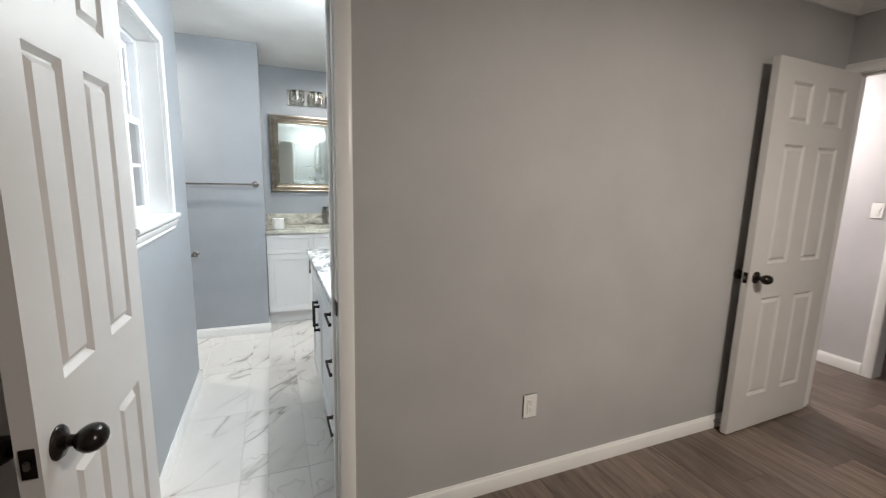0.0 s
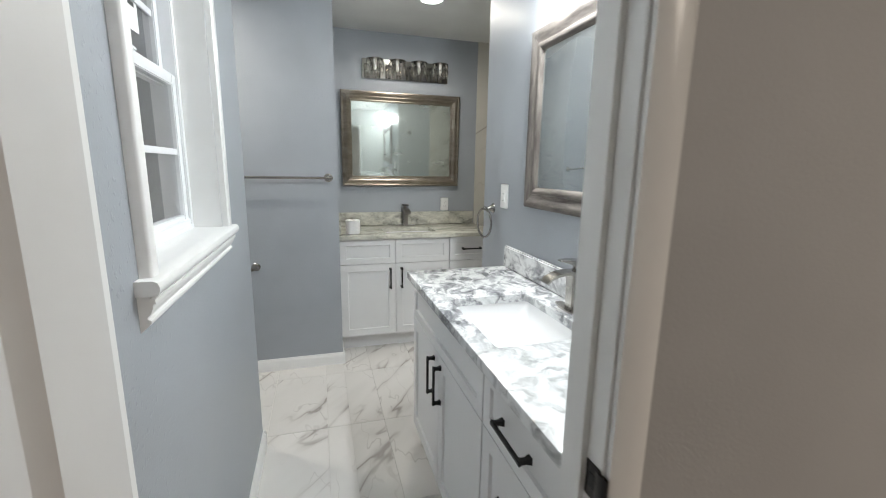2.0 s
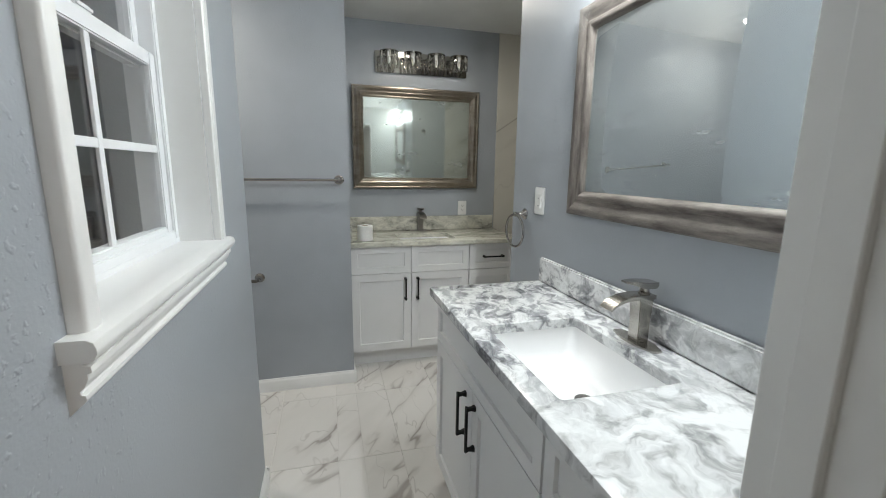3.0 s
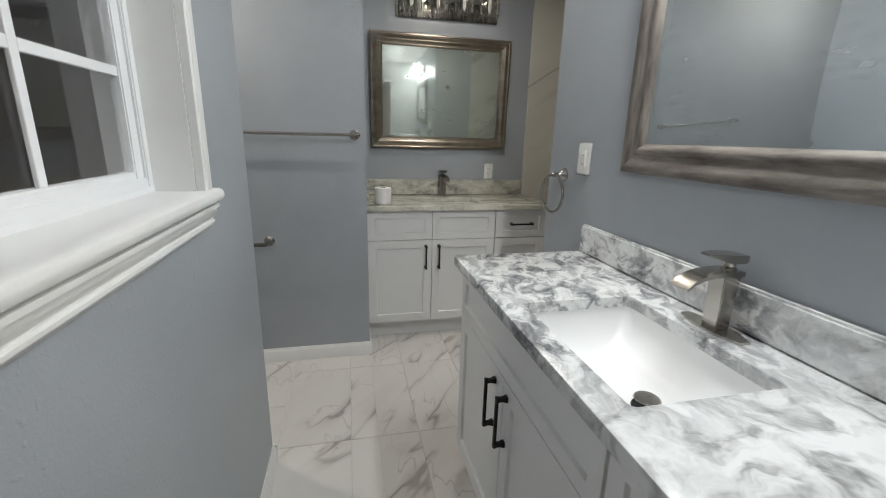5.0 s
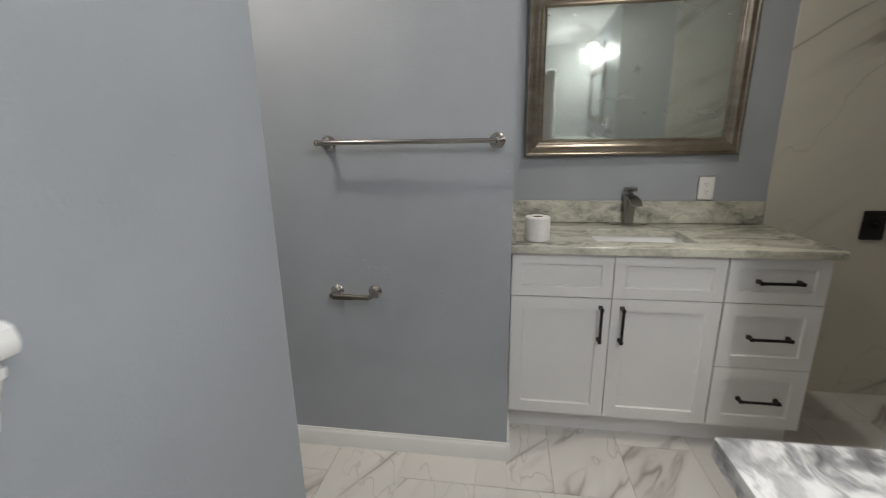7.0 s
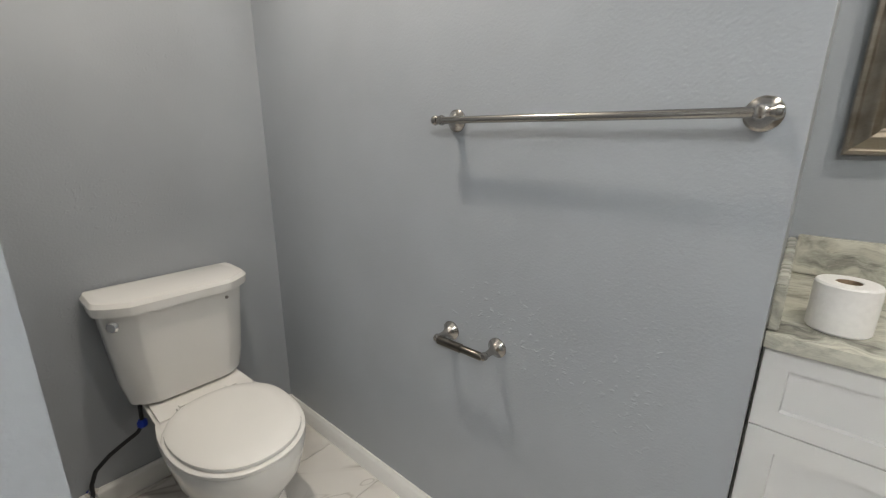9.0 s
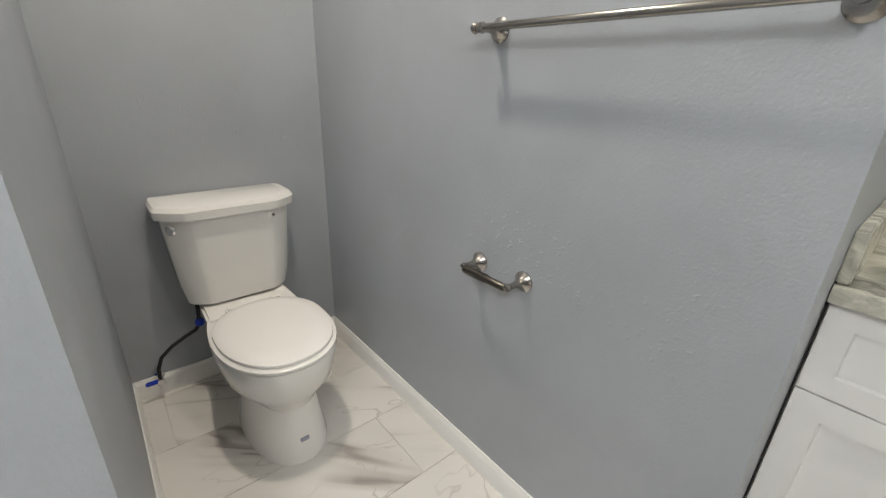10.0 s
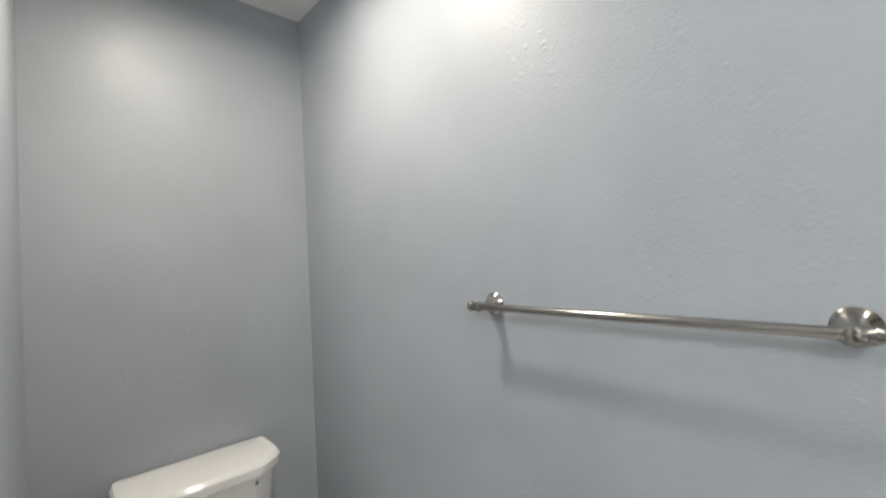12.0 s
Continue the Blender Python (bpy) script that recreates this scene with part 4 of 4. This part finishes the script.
def framed_mirror(m, w, h, prof, frame_mat, glass_mat, label, wraps):
    """Hung mirror facing -y, centre at the origin, frame outside w by h. prof: (inward, out of the wall)."""
    root = thing("wall_mirror", m, label, "mirror")
    cs = [(-1, -1), (1, -1), (1, 1), (-1, 1)]
    for i in range(4):
        bm = bmesh.new()
        loft(bm, [[(sx * (w / 2 - o), -d, sz * (h / 2 - o)) for o, d in prof] for sx, sz in (cs[i], cs[(i + 1) % 4])])
        part("frame_stile" if i % 2 else "frame_rail", bm, frame_mat[i % 2], root)
    inn = prof[-1][0]
    bm = bmesh.new()
    gx, gz, bv = w / 2 - inn + 0.004, h / 2 - inn + 0.004, 0.022
    loft(bm, [[(sx * (gx - o), -d, sz * (gz - o)) for sx, sz in cs] for o, d in ((0, 0.004), (0, 0.012), (bv, 0.0155))])
    part("glass", bm, glass_mat, root, "bevelled mirror glass")
    for sx, sz in wraps:
        bm = bmesh.new()
        k = 9
        vs = []
        for i in range(k):
            for j in range(k):
                u, v = i / (k - 1) * 0.09, j / (k - 1) * 0.09
                d = 0.034 + 0.011 * noise.noise((u * 75 + sx, v * 55, sz * 3.1)) - (0.016 if u < 0.006 or v < 0.006 else 0) - (0.012 if min(u, v) > 0.07 else 0)
                vs.append(bm.verts.new((sx * (w / 2 + 0.003 - u), -d - 0.004, sz * (h / 2 + 0.003 - v))))
        for i in range(k - 1):
            for j in range(k - 1):
                if min(i, j) < 6:
                    bm.faces.new([vs[q] for q in (i * k + j, i * k + j + 1, (i + 1) * k + j + 1, (i + 1) * k + j)])
        bmesh.ops.delete(bm, geom=[v for v in bm.verts if not v.link_faces], context="VERTS")
        wrap = part("corner_wrap", bm, M_WRAP, root, "crumpled clear plastic corner wrap")
        wrap.visible_shadow = False
    return root


PROF = [(0.0, 0.001), (0.0, 0.018), (0.004, 0.024), (0.012, 0.026), (0.018, 0.022), (0.024, 0.024), (0.034, 0.034), (0.046, 0.037), (0.056, 0.033), (0.062, 0.024), (0.068, 0.022), (0.074, 0.024), (0.079, 0.020), (0.083, 0.012)]
framed_mirror(pose(0.502, Y_NORTH - 0.0155, 1.614, 0.77, 0, 0.89), 1.0, 0.755, PROF, (M_FRAME2, M_FRAME2), M_MIRROR, "film-covered wall mirror in an antique silver frame", [(-1, 1)])
PROF1 = [(0.0, 0.001), (0.0, 0.022), (0.005, 0.028), (0.014, 0.030), (0.030, 0.027), (0.048, 0.022), (0.058, 0.022), (0.062, 0.026), (0.070, 0.027), (0.078, 0.024), (0.086, 0.016), (0.092, 0.011)]
framed_mirror(pose(X_VAN - 0.001, 2.125, 1.592, 0, 0, -90), 0.98, 0.735, PROF1, (M_FRAME1, M_FRAME1U), M_MIRROR_HAZE, "dusty wall mirror in a weathered grey wood frame", [(-1, 1)])

# ---- lights ----


def vanity_light(m, bulb_mat, label):
    root = thing("vanity_light", m, label, "wall light")
    part("backplate", boxes((-0.357, -0.022, -0.075, 0.357, 0, 0.075), bevel=0.004), M_DARKCHROME, root)
    prism_drop = mesh_of("crystal", lathe(bmesh.new(), [(0, -0.026), (0.0048, -0.020), (0.0062, -0.006), (0.0062, 0.012), (0.004, 0.020), (0, 0.024)], None, 6), M_CRYSTAL, False)
    bead = mesh_of("crystal", lathe(bmesh.new(), [(0, -0.009), (0.006, -0.004), (0.0075, 0), (0.006, 0.004), (0, 0.009)], None, 6), M_CRYSTAL, False)
    for i in range(4):
        x = -0.264 + i * 0.176
        sh = part("shade", lathe(bmesh.new(), [(0.012, 0.052), (0.064, 0.052), (0.066, 0.050), (0.066, 0.047), (0.058, 0.046), (0.012, 0.046)], pose(x, -0.118, 0)), M_DARKCHROME, root, "chrome shade ring hung with crystals")
        part("arm", boxes((x - 0.008, -0.11, 0.038, x + 0.008, -0.02, 0.048), bevel=0.002), M_CHROME, root)
        part("bulb", lathe(bmesh.new(), [(0, -0.03), (0.008, -0.027), (0.012, -0.01), (0.011, 0.02), (0.013, 0.046), (0, 0.046)], pose(x, -0.118, 0), 14), bulb_mat, root, "frosted bulb")
        for mesh, count, radius, z, half in ((prism_drop, 12, 0.062, 0.022, 0), (prism_drop, 12, 0.062, -0.032, 0.5), (bead, 12, 0.064, -0.006, 0.5), (bead, 8, 0.036, -0.050, 0)):
            for k in range(count):
                a = 2 * math.pi * (k + half) / count
                o = new("crystal", mesh)
                o.parent, o.visible_shadow = sh, False
                o.matrix_basis = pose(x + radius * math.cos(a), -0.118 + radius * math.sin(a), z, 0, 0, math.degrees(a) + 30)
    return root


vanity_light(pose(0.535, Y_NORTH - 0.0005, 2.167), M_PLATE, "chrome four-light vanity fixture with crystal shades, unlit")
vanity_light(pose(X_VAN - 0.0005, VL_Y, VL_Z, 0, 0, -90), M_BULB, "chrome four-light vanity fixture with crystal shades, lit")

down = None
for x, y in DOWNLIGHTS:
    m = pose(x, y, CEIL)
    if down is None:
        down = thing("recessed_downlight", m, "round white recessed ceiling light, lit", "ceiling light", "bathroom downlights")
        part("trim_ring", lathe(bmesh.new(), [(0.068, -0.001), (0.068, -0.008), (0.075, -0.011), (0.086, -0.009), (0.092, -0.003), (0.093, 0)], None, 40), M_TRIM, down)
        part("diffuser", lathe(bmesh.new(), [(0.0, -0.007), (0.067, -0.0065), (0.067, -0.001), (0, -0.001)], None, 32), M_LAMP, down, "glowing white diffuser")
    else:
        copy_thing(down, m)
bl = thing("bedroom_ceiling_light", pose(1.65, -0.35, CEIL), "round flush ceiling light, lit", "ceiling light")
part("pan", lathe(bmesh.new(), [(0.16, 0), (0.16, -0.025), (0.15, -0.03), (0, -0.03)], None, 32), M_TRIM, bl)
part("diffuser", lathe(bmesh.new(), [(0.145, -0.031), (0.14, -0.05), (0.1, -0.07), (0, -0.078)], None, 32), M_LAMPWARM, bl, "frosted glowing bowl")
hl = thing("hall_ceiling_light", pose(3.6, 2.2, CEIL), "round flush hall light, lit", "ceiling light")
part("pan", lathe(bmesh.new(), [(0.14, 0), (0.14, -0.02), (0.13, -0.025), (0, -0.025)], None, 32), M_TRIM, hl)
part("diffuser", lathe(bmesh.new(), [(0.125, -0.026), (0.12, -0.04), (0.08, -0.055), (0, -0.06)], None, 32), M_LAMPWARM, hl, "frosted glowing bowl")

# ---- wall hardware ----
FLANGE = [(0.0275, 0), (0.0275, 0.003), (0.024, 0.006), (0.0165, 0.014), (0.0105, 0.026), (0.0085, 0.036), (0.0095, 0.045)]


def flange(x, z, reach, ball):
    """Conical wall flange and post towards -y, at the wall plane y = 0."""
    prof = FLANGE[:-1] + [(0.0085, reach - 0.008), (ball, reach - 0.006), (ball * 1.12, reach), (ball * 0.9, reach + 0.007), (0, reach + 0.010)]
    return lathe(bmesh.new(), prof, pose(x, 0, z, 90), 28)


bar = thing("towel_bar", pose(-0.435, Y_TOWEL, 1.317), "brushed nickel towel bar screwed to the wall", "towel bar")
for s in (-1, 1):
    part("post", flange(s * 0.311, 0, 0.060, 0.011), M_SATIN, bar, "conical brushed nickel post")
part("rod", tube(bmesh.new(), [(-0.336, -0.06, 0), (0.324, -0.06, 0)], 0.0082, 18), M_SATIN, bar)
for s in (-1, 1):
    part("end_cap", lathe(bmesh.new(), [(0, -0.010), (0.0095, -0.007), (0.0125, 0), (0.0095, 0.007), (0, 0.010)], pose(s * 0.331, -0.06, 0, 0, 90), 18), M_SATIN, bar)

tp = thing("toilet_paper_holder", pose(-0.678, Y_TOWEL, 0.738), "brushed nickel toilet paper holder, empty", "paper holder")
for s in (-1, 1):
    part("post", flange(s * 0.079, 0, 0.062, 0.010), M_SATIN, tp, "conical brushed nickel post")
part("roller", lathe(bmesh.new(), [(0.006, -0.079), (0.0085, -0.073), (0.0125, -0.072), (0.0125, 0.004), (0.0105, 0.005), (0.0105, 0.07), (0.0085, 0.073), (0.006, 0.079)], pose(0, -0.062, -0.004, 0, 90), 20), M_ROLLER, tp, "dark telescopic roller")

ring = thing("towel_ring", pose(X_VAN, 3.022, 1.178, 0, 0, -90), "brushed nickel towel ring on the blue-grey wall", "towel ring")
part("post", flange(0, 0, 0.052, 0.0105), M_SATIN, ring)
part("loop", tube(bmesh.new(), [(0.078 * math.sin(a) * math.cos(0.12), -0.052 + 0.078 * math.sin(a) * math.sin(0.12), -0.080 + 0.078 * math.cos(a)) for a in [2 * math.pi * i / 48 for i in range(48)]], 0.0055, 10, True), M_SATIN, ring, "hanging round ring")

hook = thing("robe_hook", pose(0.90, Y_END, 1.80, 0, 0, 180), "brushed nickel robe hook on the wall", "hook")
part("post", flange(0, 0, 0.04, 0.011), M_SATIN, hook)
part("prong", tube(bmesh.new(), [(0, -0.03, 0), (0.0, -0.042, -0.02), (0.0, -0.052, -0.045), (0.0, -0.066, -0.048), (0.0, -0.072, -0.035)], 0.006, 10), M_SATIN, hook)


def wall_plate(name, m, label, category, kind, half_w=0.0375, half_h=0.0585):
    """White wall plate facing -y with an outlet or a rocker."""
    root = thing(name, m, label, category)
    part("plate", boxes((-half_w, -0.006, -half_h, half_w, 0, half_h), bevel=0.003), M_PLATE, root)
    if kind == "outlet":
        for s in (-1, 1):
            soc = part("socket", lathe(bmesh.new(), [(0.0165, 0), (0.0165, 0.0085), (0.0155, 0.0092), (0, 0.0092)], pose(0, 0, s * 0.0195, 90), 20), M_PLATE, root)
            part("slot", boxes((-0.0075, -0.0098, s * 0.0195 - 0.001, -0.0055, -0.009, s * 0.0195 + 0.008), (0.0055, -0.0098, s * 0.0195 - 0.001, 0.0075, -0.009, s * 0.0195 + 0.007), (-0.0022, -0.0098, s * 0.0195 - 0.009, 0.0022, -0.009, s * 0.0195 - 0.005)), M_SLOT, soc, "dark socket slots")
    elif kind == "double":
        for s in (-1, 1):
            sw = part("rocker", boxes((-0.0165, -0.0095, s * 0.017 - 0.0155, 0.0165, -0.0055, s * 0.017 + 0.0155), bevel=0.0015), M_PLATE, root)
            part("mark", boxes((-0.006, -0.0099, s * 0.017 - 0.006, 0.004, -0.0094, s * 0.017 - 0.003)), M_SLOT, sw, "small dark mark")
    elif kind == "square":
        soc = part("socket", boxes((-0.0165, -0.009, -0.033, 0.0165, -0.0055, 0.033), bevel=0.0015), M_PLATE, root)
        for s in (-1, 1):
            part("slot", boxes((-0.0075, -0.0096, s * 0.0175 - 0.001, -0.0055, -0.0088, s * 0.0175 + 0.008), (0.0055, -0.0096, s * 0.0175 - 0.001, 0.0075, -0.0088, s * 0.0175 + 0.007), (-0.0022, -0.0096, s * 0.0175 - 0.009, 0.0022, -0.0088, s * 0.0175 - 0.005)), M_SLOT, soc, "dark socket slots")
    else:
        part("rocker", boxes((-0.0165, -0.010, -0.033, 0.0165, -0.0055, 0.033), bevel=0.002), M_PLATE, root)
    return root


wall_plate("light_switch", pose(X_VAN, 2.876, 1.253, 0, 0, -90), "white double rocker switch plate near towel ring", "light switch", "double", 0.044, 0.062)
wall_plate("wall_outlet", pose(0.886, Y_NORTH, 1.075), "white wall outlet above the far backsplash", "outlet", "square")
wall_plate("wall_outlet", pose(1.058, Y_BED, 0.384), "white wall outlet low on the bedroom wall", "outlet", "square")
wall_plate("light_switch", pose(X_HALL, 1.50, 1.247, 0, 0, -90), "white rocker switch on the hall wall", "light switch", "single")
sv = thing("shower_valve", pose(1.64, Y_NORTH - 0.009, 0.90), "black square shower valve trim on marble tile", "shower valve")
part("plate", boxes((-0.05, -0.012, -0.07, 0.05, 0, 0.07), bevel=0.004), M_BLACK, sv)
part("lever", boxes((-0.012, -0.045, -0.012, 0.012, -0.012, 0.012), (-0.007, -0.05, -0.012, 0.007, -0.04, 0.05), bevel=0.002), M_BLACK, sv)

roll = thing("toilet_paper_roll", pose(0.047, 4.05, 0.900), "white toilet paper roll standing on the far counter", "toilet paper")
part("paper", lathe(bmesh.new(), [(0.021, 0.0), (0.050, 0.0), (0.053, 0.004), (0.053, 0.098), (0.050, 0.102), (0.022, 0.102), (0.021, 0.099), (0.021, 0.0)], None, 36), M_PAPER, roll)
part("core", lathe(bmesh.new(), [(0.0205, 0.001), (0.0205, 0.101), (0.0195, 0.101), (0.0195, 0.001)], None, 30), M_CARD, roll, "brown cardboard core")

# ---- toilet ----


def egg(front, back, half, z, cx=0.46, k=40, sq=2.2):
    """An egg-shaped ring: front and back are distances from the wall, half its half width."""
    pts = []
    for i in range(k):
        a = 2 * math.pi * i / k
        c, s = math.cos(a), math.sin(a)
        e = 2 / sq
        x = cx + (front - cx if c > 0 else cx - back) * math.copysign(abs(c) ** e, c)
        pts.append((x, half * math.copysign(abs(s) ** e, s), z))
    return pts


toi = thing("toilet", pose(X_NICHE, 3.343, 0), "white two-piece porcelain toilet with closed lid", "toilet")
bm = bmesh.new()
loft(bm, [egg(0.672, 0.20, 0.135, 0.0, 0.42), egg(0.672, 0.20, 0.135, 0.010, 0.42), egg(0.664, 0.21, 0.127, 0.05, 0.42), egg(0.650, 0.22, 0.117, 0.13, 0.42), egg(0.640, 0.22, 0.110, 0.20, 0.42), egg(0.664, 0.20, 0.142, 0.246, 0.43), egg(0.698, 0.16, 0.172, 0.296, 0.45), egg(0.712, 0.13, 0.182, 0.355, 0.46), egg(0.718, 0.12, 0.187, 0.385, 0.46), egg(0.714, 0.12, 0.184, 0.400, 0.46), egg(0.690, 0.15, 0.162, 0.403, 0.46)])
part("bowl", bm, M_PORC, toi)
bm = bmesh.new()
loft(bm, [[(x, y, z) for x, y in ((0.05, -w), (0.30, -w * 1.05), (0.30, w * 1.05), (0.05, w))] for z, w in ((0.30, 0.10), (0.36, 0.145), (0.41, 0.155))])
bmesh.ops.bevel(bm, geom=bm.edges[:], offset=0.012, segments=3, affect="EDGES")
part("tank_deck", bm, M_PORC, toi)
part("trapway", tube(bmesh.new(), [(0.44, 0, 0.20), (0.34, 0, 0.27), (0.24, 0, 0.28), (0.17, 0, 0.20), (0.16, 0, 0.08), (0.16, 0, 0.0)], 0.082, 20), M_PORC, toi)
bm = loft(bmesh.new(), [egg(0.712, 0.285, 0.182, 0.4035), egg(0.720, 0.275, 0.188, 0.407), egg(0.720, 0.275, 0.188, 0.416), egg(0.714, 0.28, 0.183, 0.4195)])
part("seat", bm, M_SEAT, toi, "white plastic seat ring")
bm = loft(bmesh.new(), [egg(0.700, 0.285, 0.171, 0.4205), egg(0.708, 0.275, 0.178, 0.4235), egg(0.707, 0.275, 0.177, 0.432), egg(0.693, 0.285, 0.166, 0.438), egg(0.64, 0.31, 0.13, 0.4405)])
part("lid", bm, M_SEAT, toi, "closed white lid")
for s in (-1, 1):
    part("lid_hinge", boxes((0.262, s * 0.075 - 0.022, 0.404, 0.292, s * 0.075 + 0.022, 0.432), bevel=0.007), M_SEAT, toi)


def tank_ring(z, w, front, back, cut):
    """Tank outline with slanted front corners."""
    raw = [(back, -w), (front - cut * 0.75, -w), (front, -w + cut), (front, w - cut), (front - cut * 0.75, w), (back, w)]
    pts = []
    for i, (x, y) in enumerate(raw):
        (ax, ay), (bx, by) = raw[i - 1], raw[(i + 1) % 6]
        for f in (-1, -0.35, 0.35, 1):
            q, t = ((ax, ay), -f) if f < 0 else ((bx, by), f)
            d = math.hypot(q[0] - x, q[1] - y)
            r = min(0.028, d * 0.4) * (t if t == 1 else t * 0.55)
            sx, sy = x + (q[0] - x) / d * r, y + (q[1] - y) / d * r
            if abs(f) < 1:
                cxm = (ax + bx) / 2 - x, (ay + by) / 2 - y
                dl = math.hypot(*cxm) or 1
                sx, sy = sx + cxm[0] / dl * 0.004, sy + cxm[1] / dl * 0.004
            pts.append((sx, sy, z))
    return pts


bm = loft(bmesh.new(), [tank_ring(0.418, 0.160, 0.175, 0.022, 0.05), tank_ring(0.428, 0.178, 0.190, 0.016, 0.06), tank_ring(0.50, 0.192, 0.200, 0.014, 0.068), tank_ring(0.765, 0.214, 0.215, 0.012, 0.075)])
bm.transform(pose(0, -0.008, -0.006))
tank = part("tank", bm, M_PORC, toi)
bm = loft(bmesh.new(), [tank_ring(0.760, 0.214, 0.218, 0.010, 0.075), tank_ring(0.765, 0.230, 0.232, 0.006, 0.08), tank_ring(0.793, 0.232, 0.234, 0.005, 0.08), tank_ring(0.806, 0.224, 0.226, 0.010, 0.078), tank_ring(0.809, 0.206, 0.208, 0.02, 0.07)])
bm.transform(pose(0, -0.008, -0.010))
part("tank_lid", bm, M_PORC, toi, "white porcelain tank lid")
lev = part("flush_lever", lathe(bmesh.new(), [(0.010, -0.01), (0.010, 0.006), (0.017, 0.008), (0.018, 0.014), (0.014, 0.02), (0, 0.022)], pose(0.180, -0.190, 0.720, 0, 90, -45), 18), M_CHROME, tank, "small chrome flush lever")
part("mark", lathe(bmesh.new(), [(0.006, 0), (0.006, 0.002), (0, 0.002)], pose(0.2128, 0.125, 0.728, 0, 90), 12), M_DARKNICKEL, tank, "small dark printed mark")
part("bolt_cap", boxes((0.652, -0.014, 0.075, 0.6595, 0.016, 0.092), bevel=0.002), plain("grey_sticker", (0.35, 0.36, 0.45), 0.6), toi, "small grey sticker on the base")

sup = thing("water_supply_line", pose(X_NICHE, 3.02, 0.09), "dark braided supply hose with blue-handled stop valve", "plumbing")
part("valve", lathe(bmesh.new(), [(0.018, 0), (0.018, 0.004), (0.008, 0.006), (0.008, 0.03), (0.012, 0.032), (0.012, 0.055), (0, 0.056)], pose(0.012, 0, 0, 0, 90), 16), M_CHROME, sup, "chrome stop valve")
part("valve_handle", boxes((0.045, -0.05, -0.008, 0.060, -0.006, 0.008), bevel=0.004), M_BLUE, sup, "blue valve handle")
part("hose", tube(bmesh.new(), [(0.048, 0.0, 0.012), (0.05, 0.002, 0.05), (0.056, 0.02, 0.10), (0.066, 0.06, 0.14), (0.078, 0.105, 0.17), (0.09, 0.145, 0.195), (0.094, 0.162, 0.22), (0.095, 0.168, 0.345)], 0.0068, 12), M_HOSE, sup, "black braided hose")
part("coupling_nut", lathe(bmesh.new(), [(0.012, 0), (0.016, 0.004), (0.016, 0.02), (0.011, 0.028)], pose(0.094, 0.163, 0.212), 8), M_BLUE, sup, "blue plastic coupling nut")

# ---- pieces of floors and walls ----
floor_tiles = tagged(new("floor"), "polished white marble-look tiles with grey veins", "floor", "", "structure")
TW, TL, J = 0.305, 0.61, 0.0010
AREAS = [(X_NICHE, Y_NS, X_WIN, Y_TOWEL), (X_WIN, Y_BATH - 0.05, X_RET, Y_TOWEL), (X_RET, Y_BATH - 0.05, X_VAN, Y_NORTH), (X_VAN, Y_END, 2.15, Y_NORTH)]
_cache = {}


def piece(name, parent, w, l, h, material, x, y, z):
    key = (name, round(w, 4), round(l, 4))
    if key not in _cache:
        _cache[key] = mesh_of(name, boxes((0, 0, -h, w, l, 0), bevel=0.0008, segments=1), material, False)
    o = new(name, _cache[key])
    o.parent, o.location = parent, (x, y, z)
    return o


cols = range(-7, 9)
for ci in cols:
    tx = 0.118 + ci * TW
    for ri in range(-4, 5):
        ty = 3.012 + ri * TL + (0 if ci % 2 == 0 or ci == -1 else TL / 2)
        for ax0, ay0, ax1, ay1 in AREAS:
            x0, x1, y0, y1 = max(tx + J, ax0), min(tx + TW - J, ax1), max(ty + J, ay0), min(ty + TL - J, ay1)
            if x1 - x0 > 0.01 and y1 - y0 > 0.01:
                piece("tile", floor_tiles, x1 - x0, y1 - y0, 0.006, M_FLOOR, x0, y0, 0.0)

shower = tagged(new("wall_shower_tile"), "large beige marble-look tiles on the shower wall", "wall tile", "", "structure")
for y0, y1, xs in ((Y_NORTH - 0.009, Y_NORTH - 0.0005, 1.166), (Y_END + 0.0005, Y_END + 0.009, 1.22)):
    for z0, z1 in ((0.0, CEIL),):
        ob = new("tile", mesh_of("tile", boxes((xs, y0, z0 + 0.0006, 2.149, y1, z1 - 0.0006), bevel=0.0006, segments=1), M_SHOWER, False))
        ob.parent = shower

planks = tagged(new("floor_planks"), "grey-brown wood-look vinyl planks", "floor", "", "structure")
PW, PL = 0.182, 1.22
for ci in range(37):
    x0 = -1.6 + ci * PW
    off = (ci * 0.437) % PL
    y = -2.5 - off
    while y < 3.6:
        ya, yb = max(y, -2.5), min(y + PL, Y_BATH - 0.06 if x0 < X_EAST else 3.6)
        if yb - ya > 0.02 and x0 < 5.0:
            piece("plank", planks, min(PW, 5.0 - x0) - 0.0012, yb - ya - 0.0012, 0.005, M_PLANK, x0, ya, 0.0)
        y += PL
setting("trim_threshold", boxes((JL, Y_BATH - 0.075, -0.002, JR, Y_BATH - 0.045, 0.006), bevel=0.003), M_NICKEL, "metal threshold strip in the doorway", "threshold")
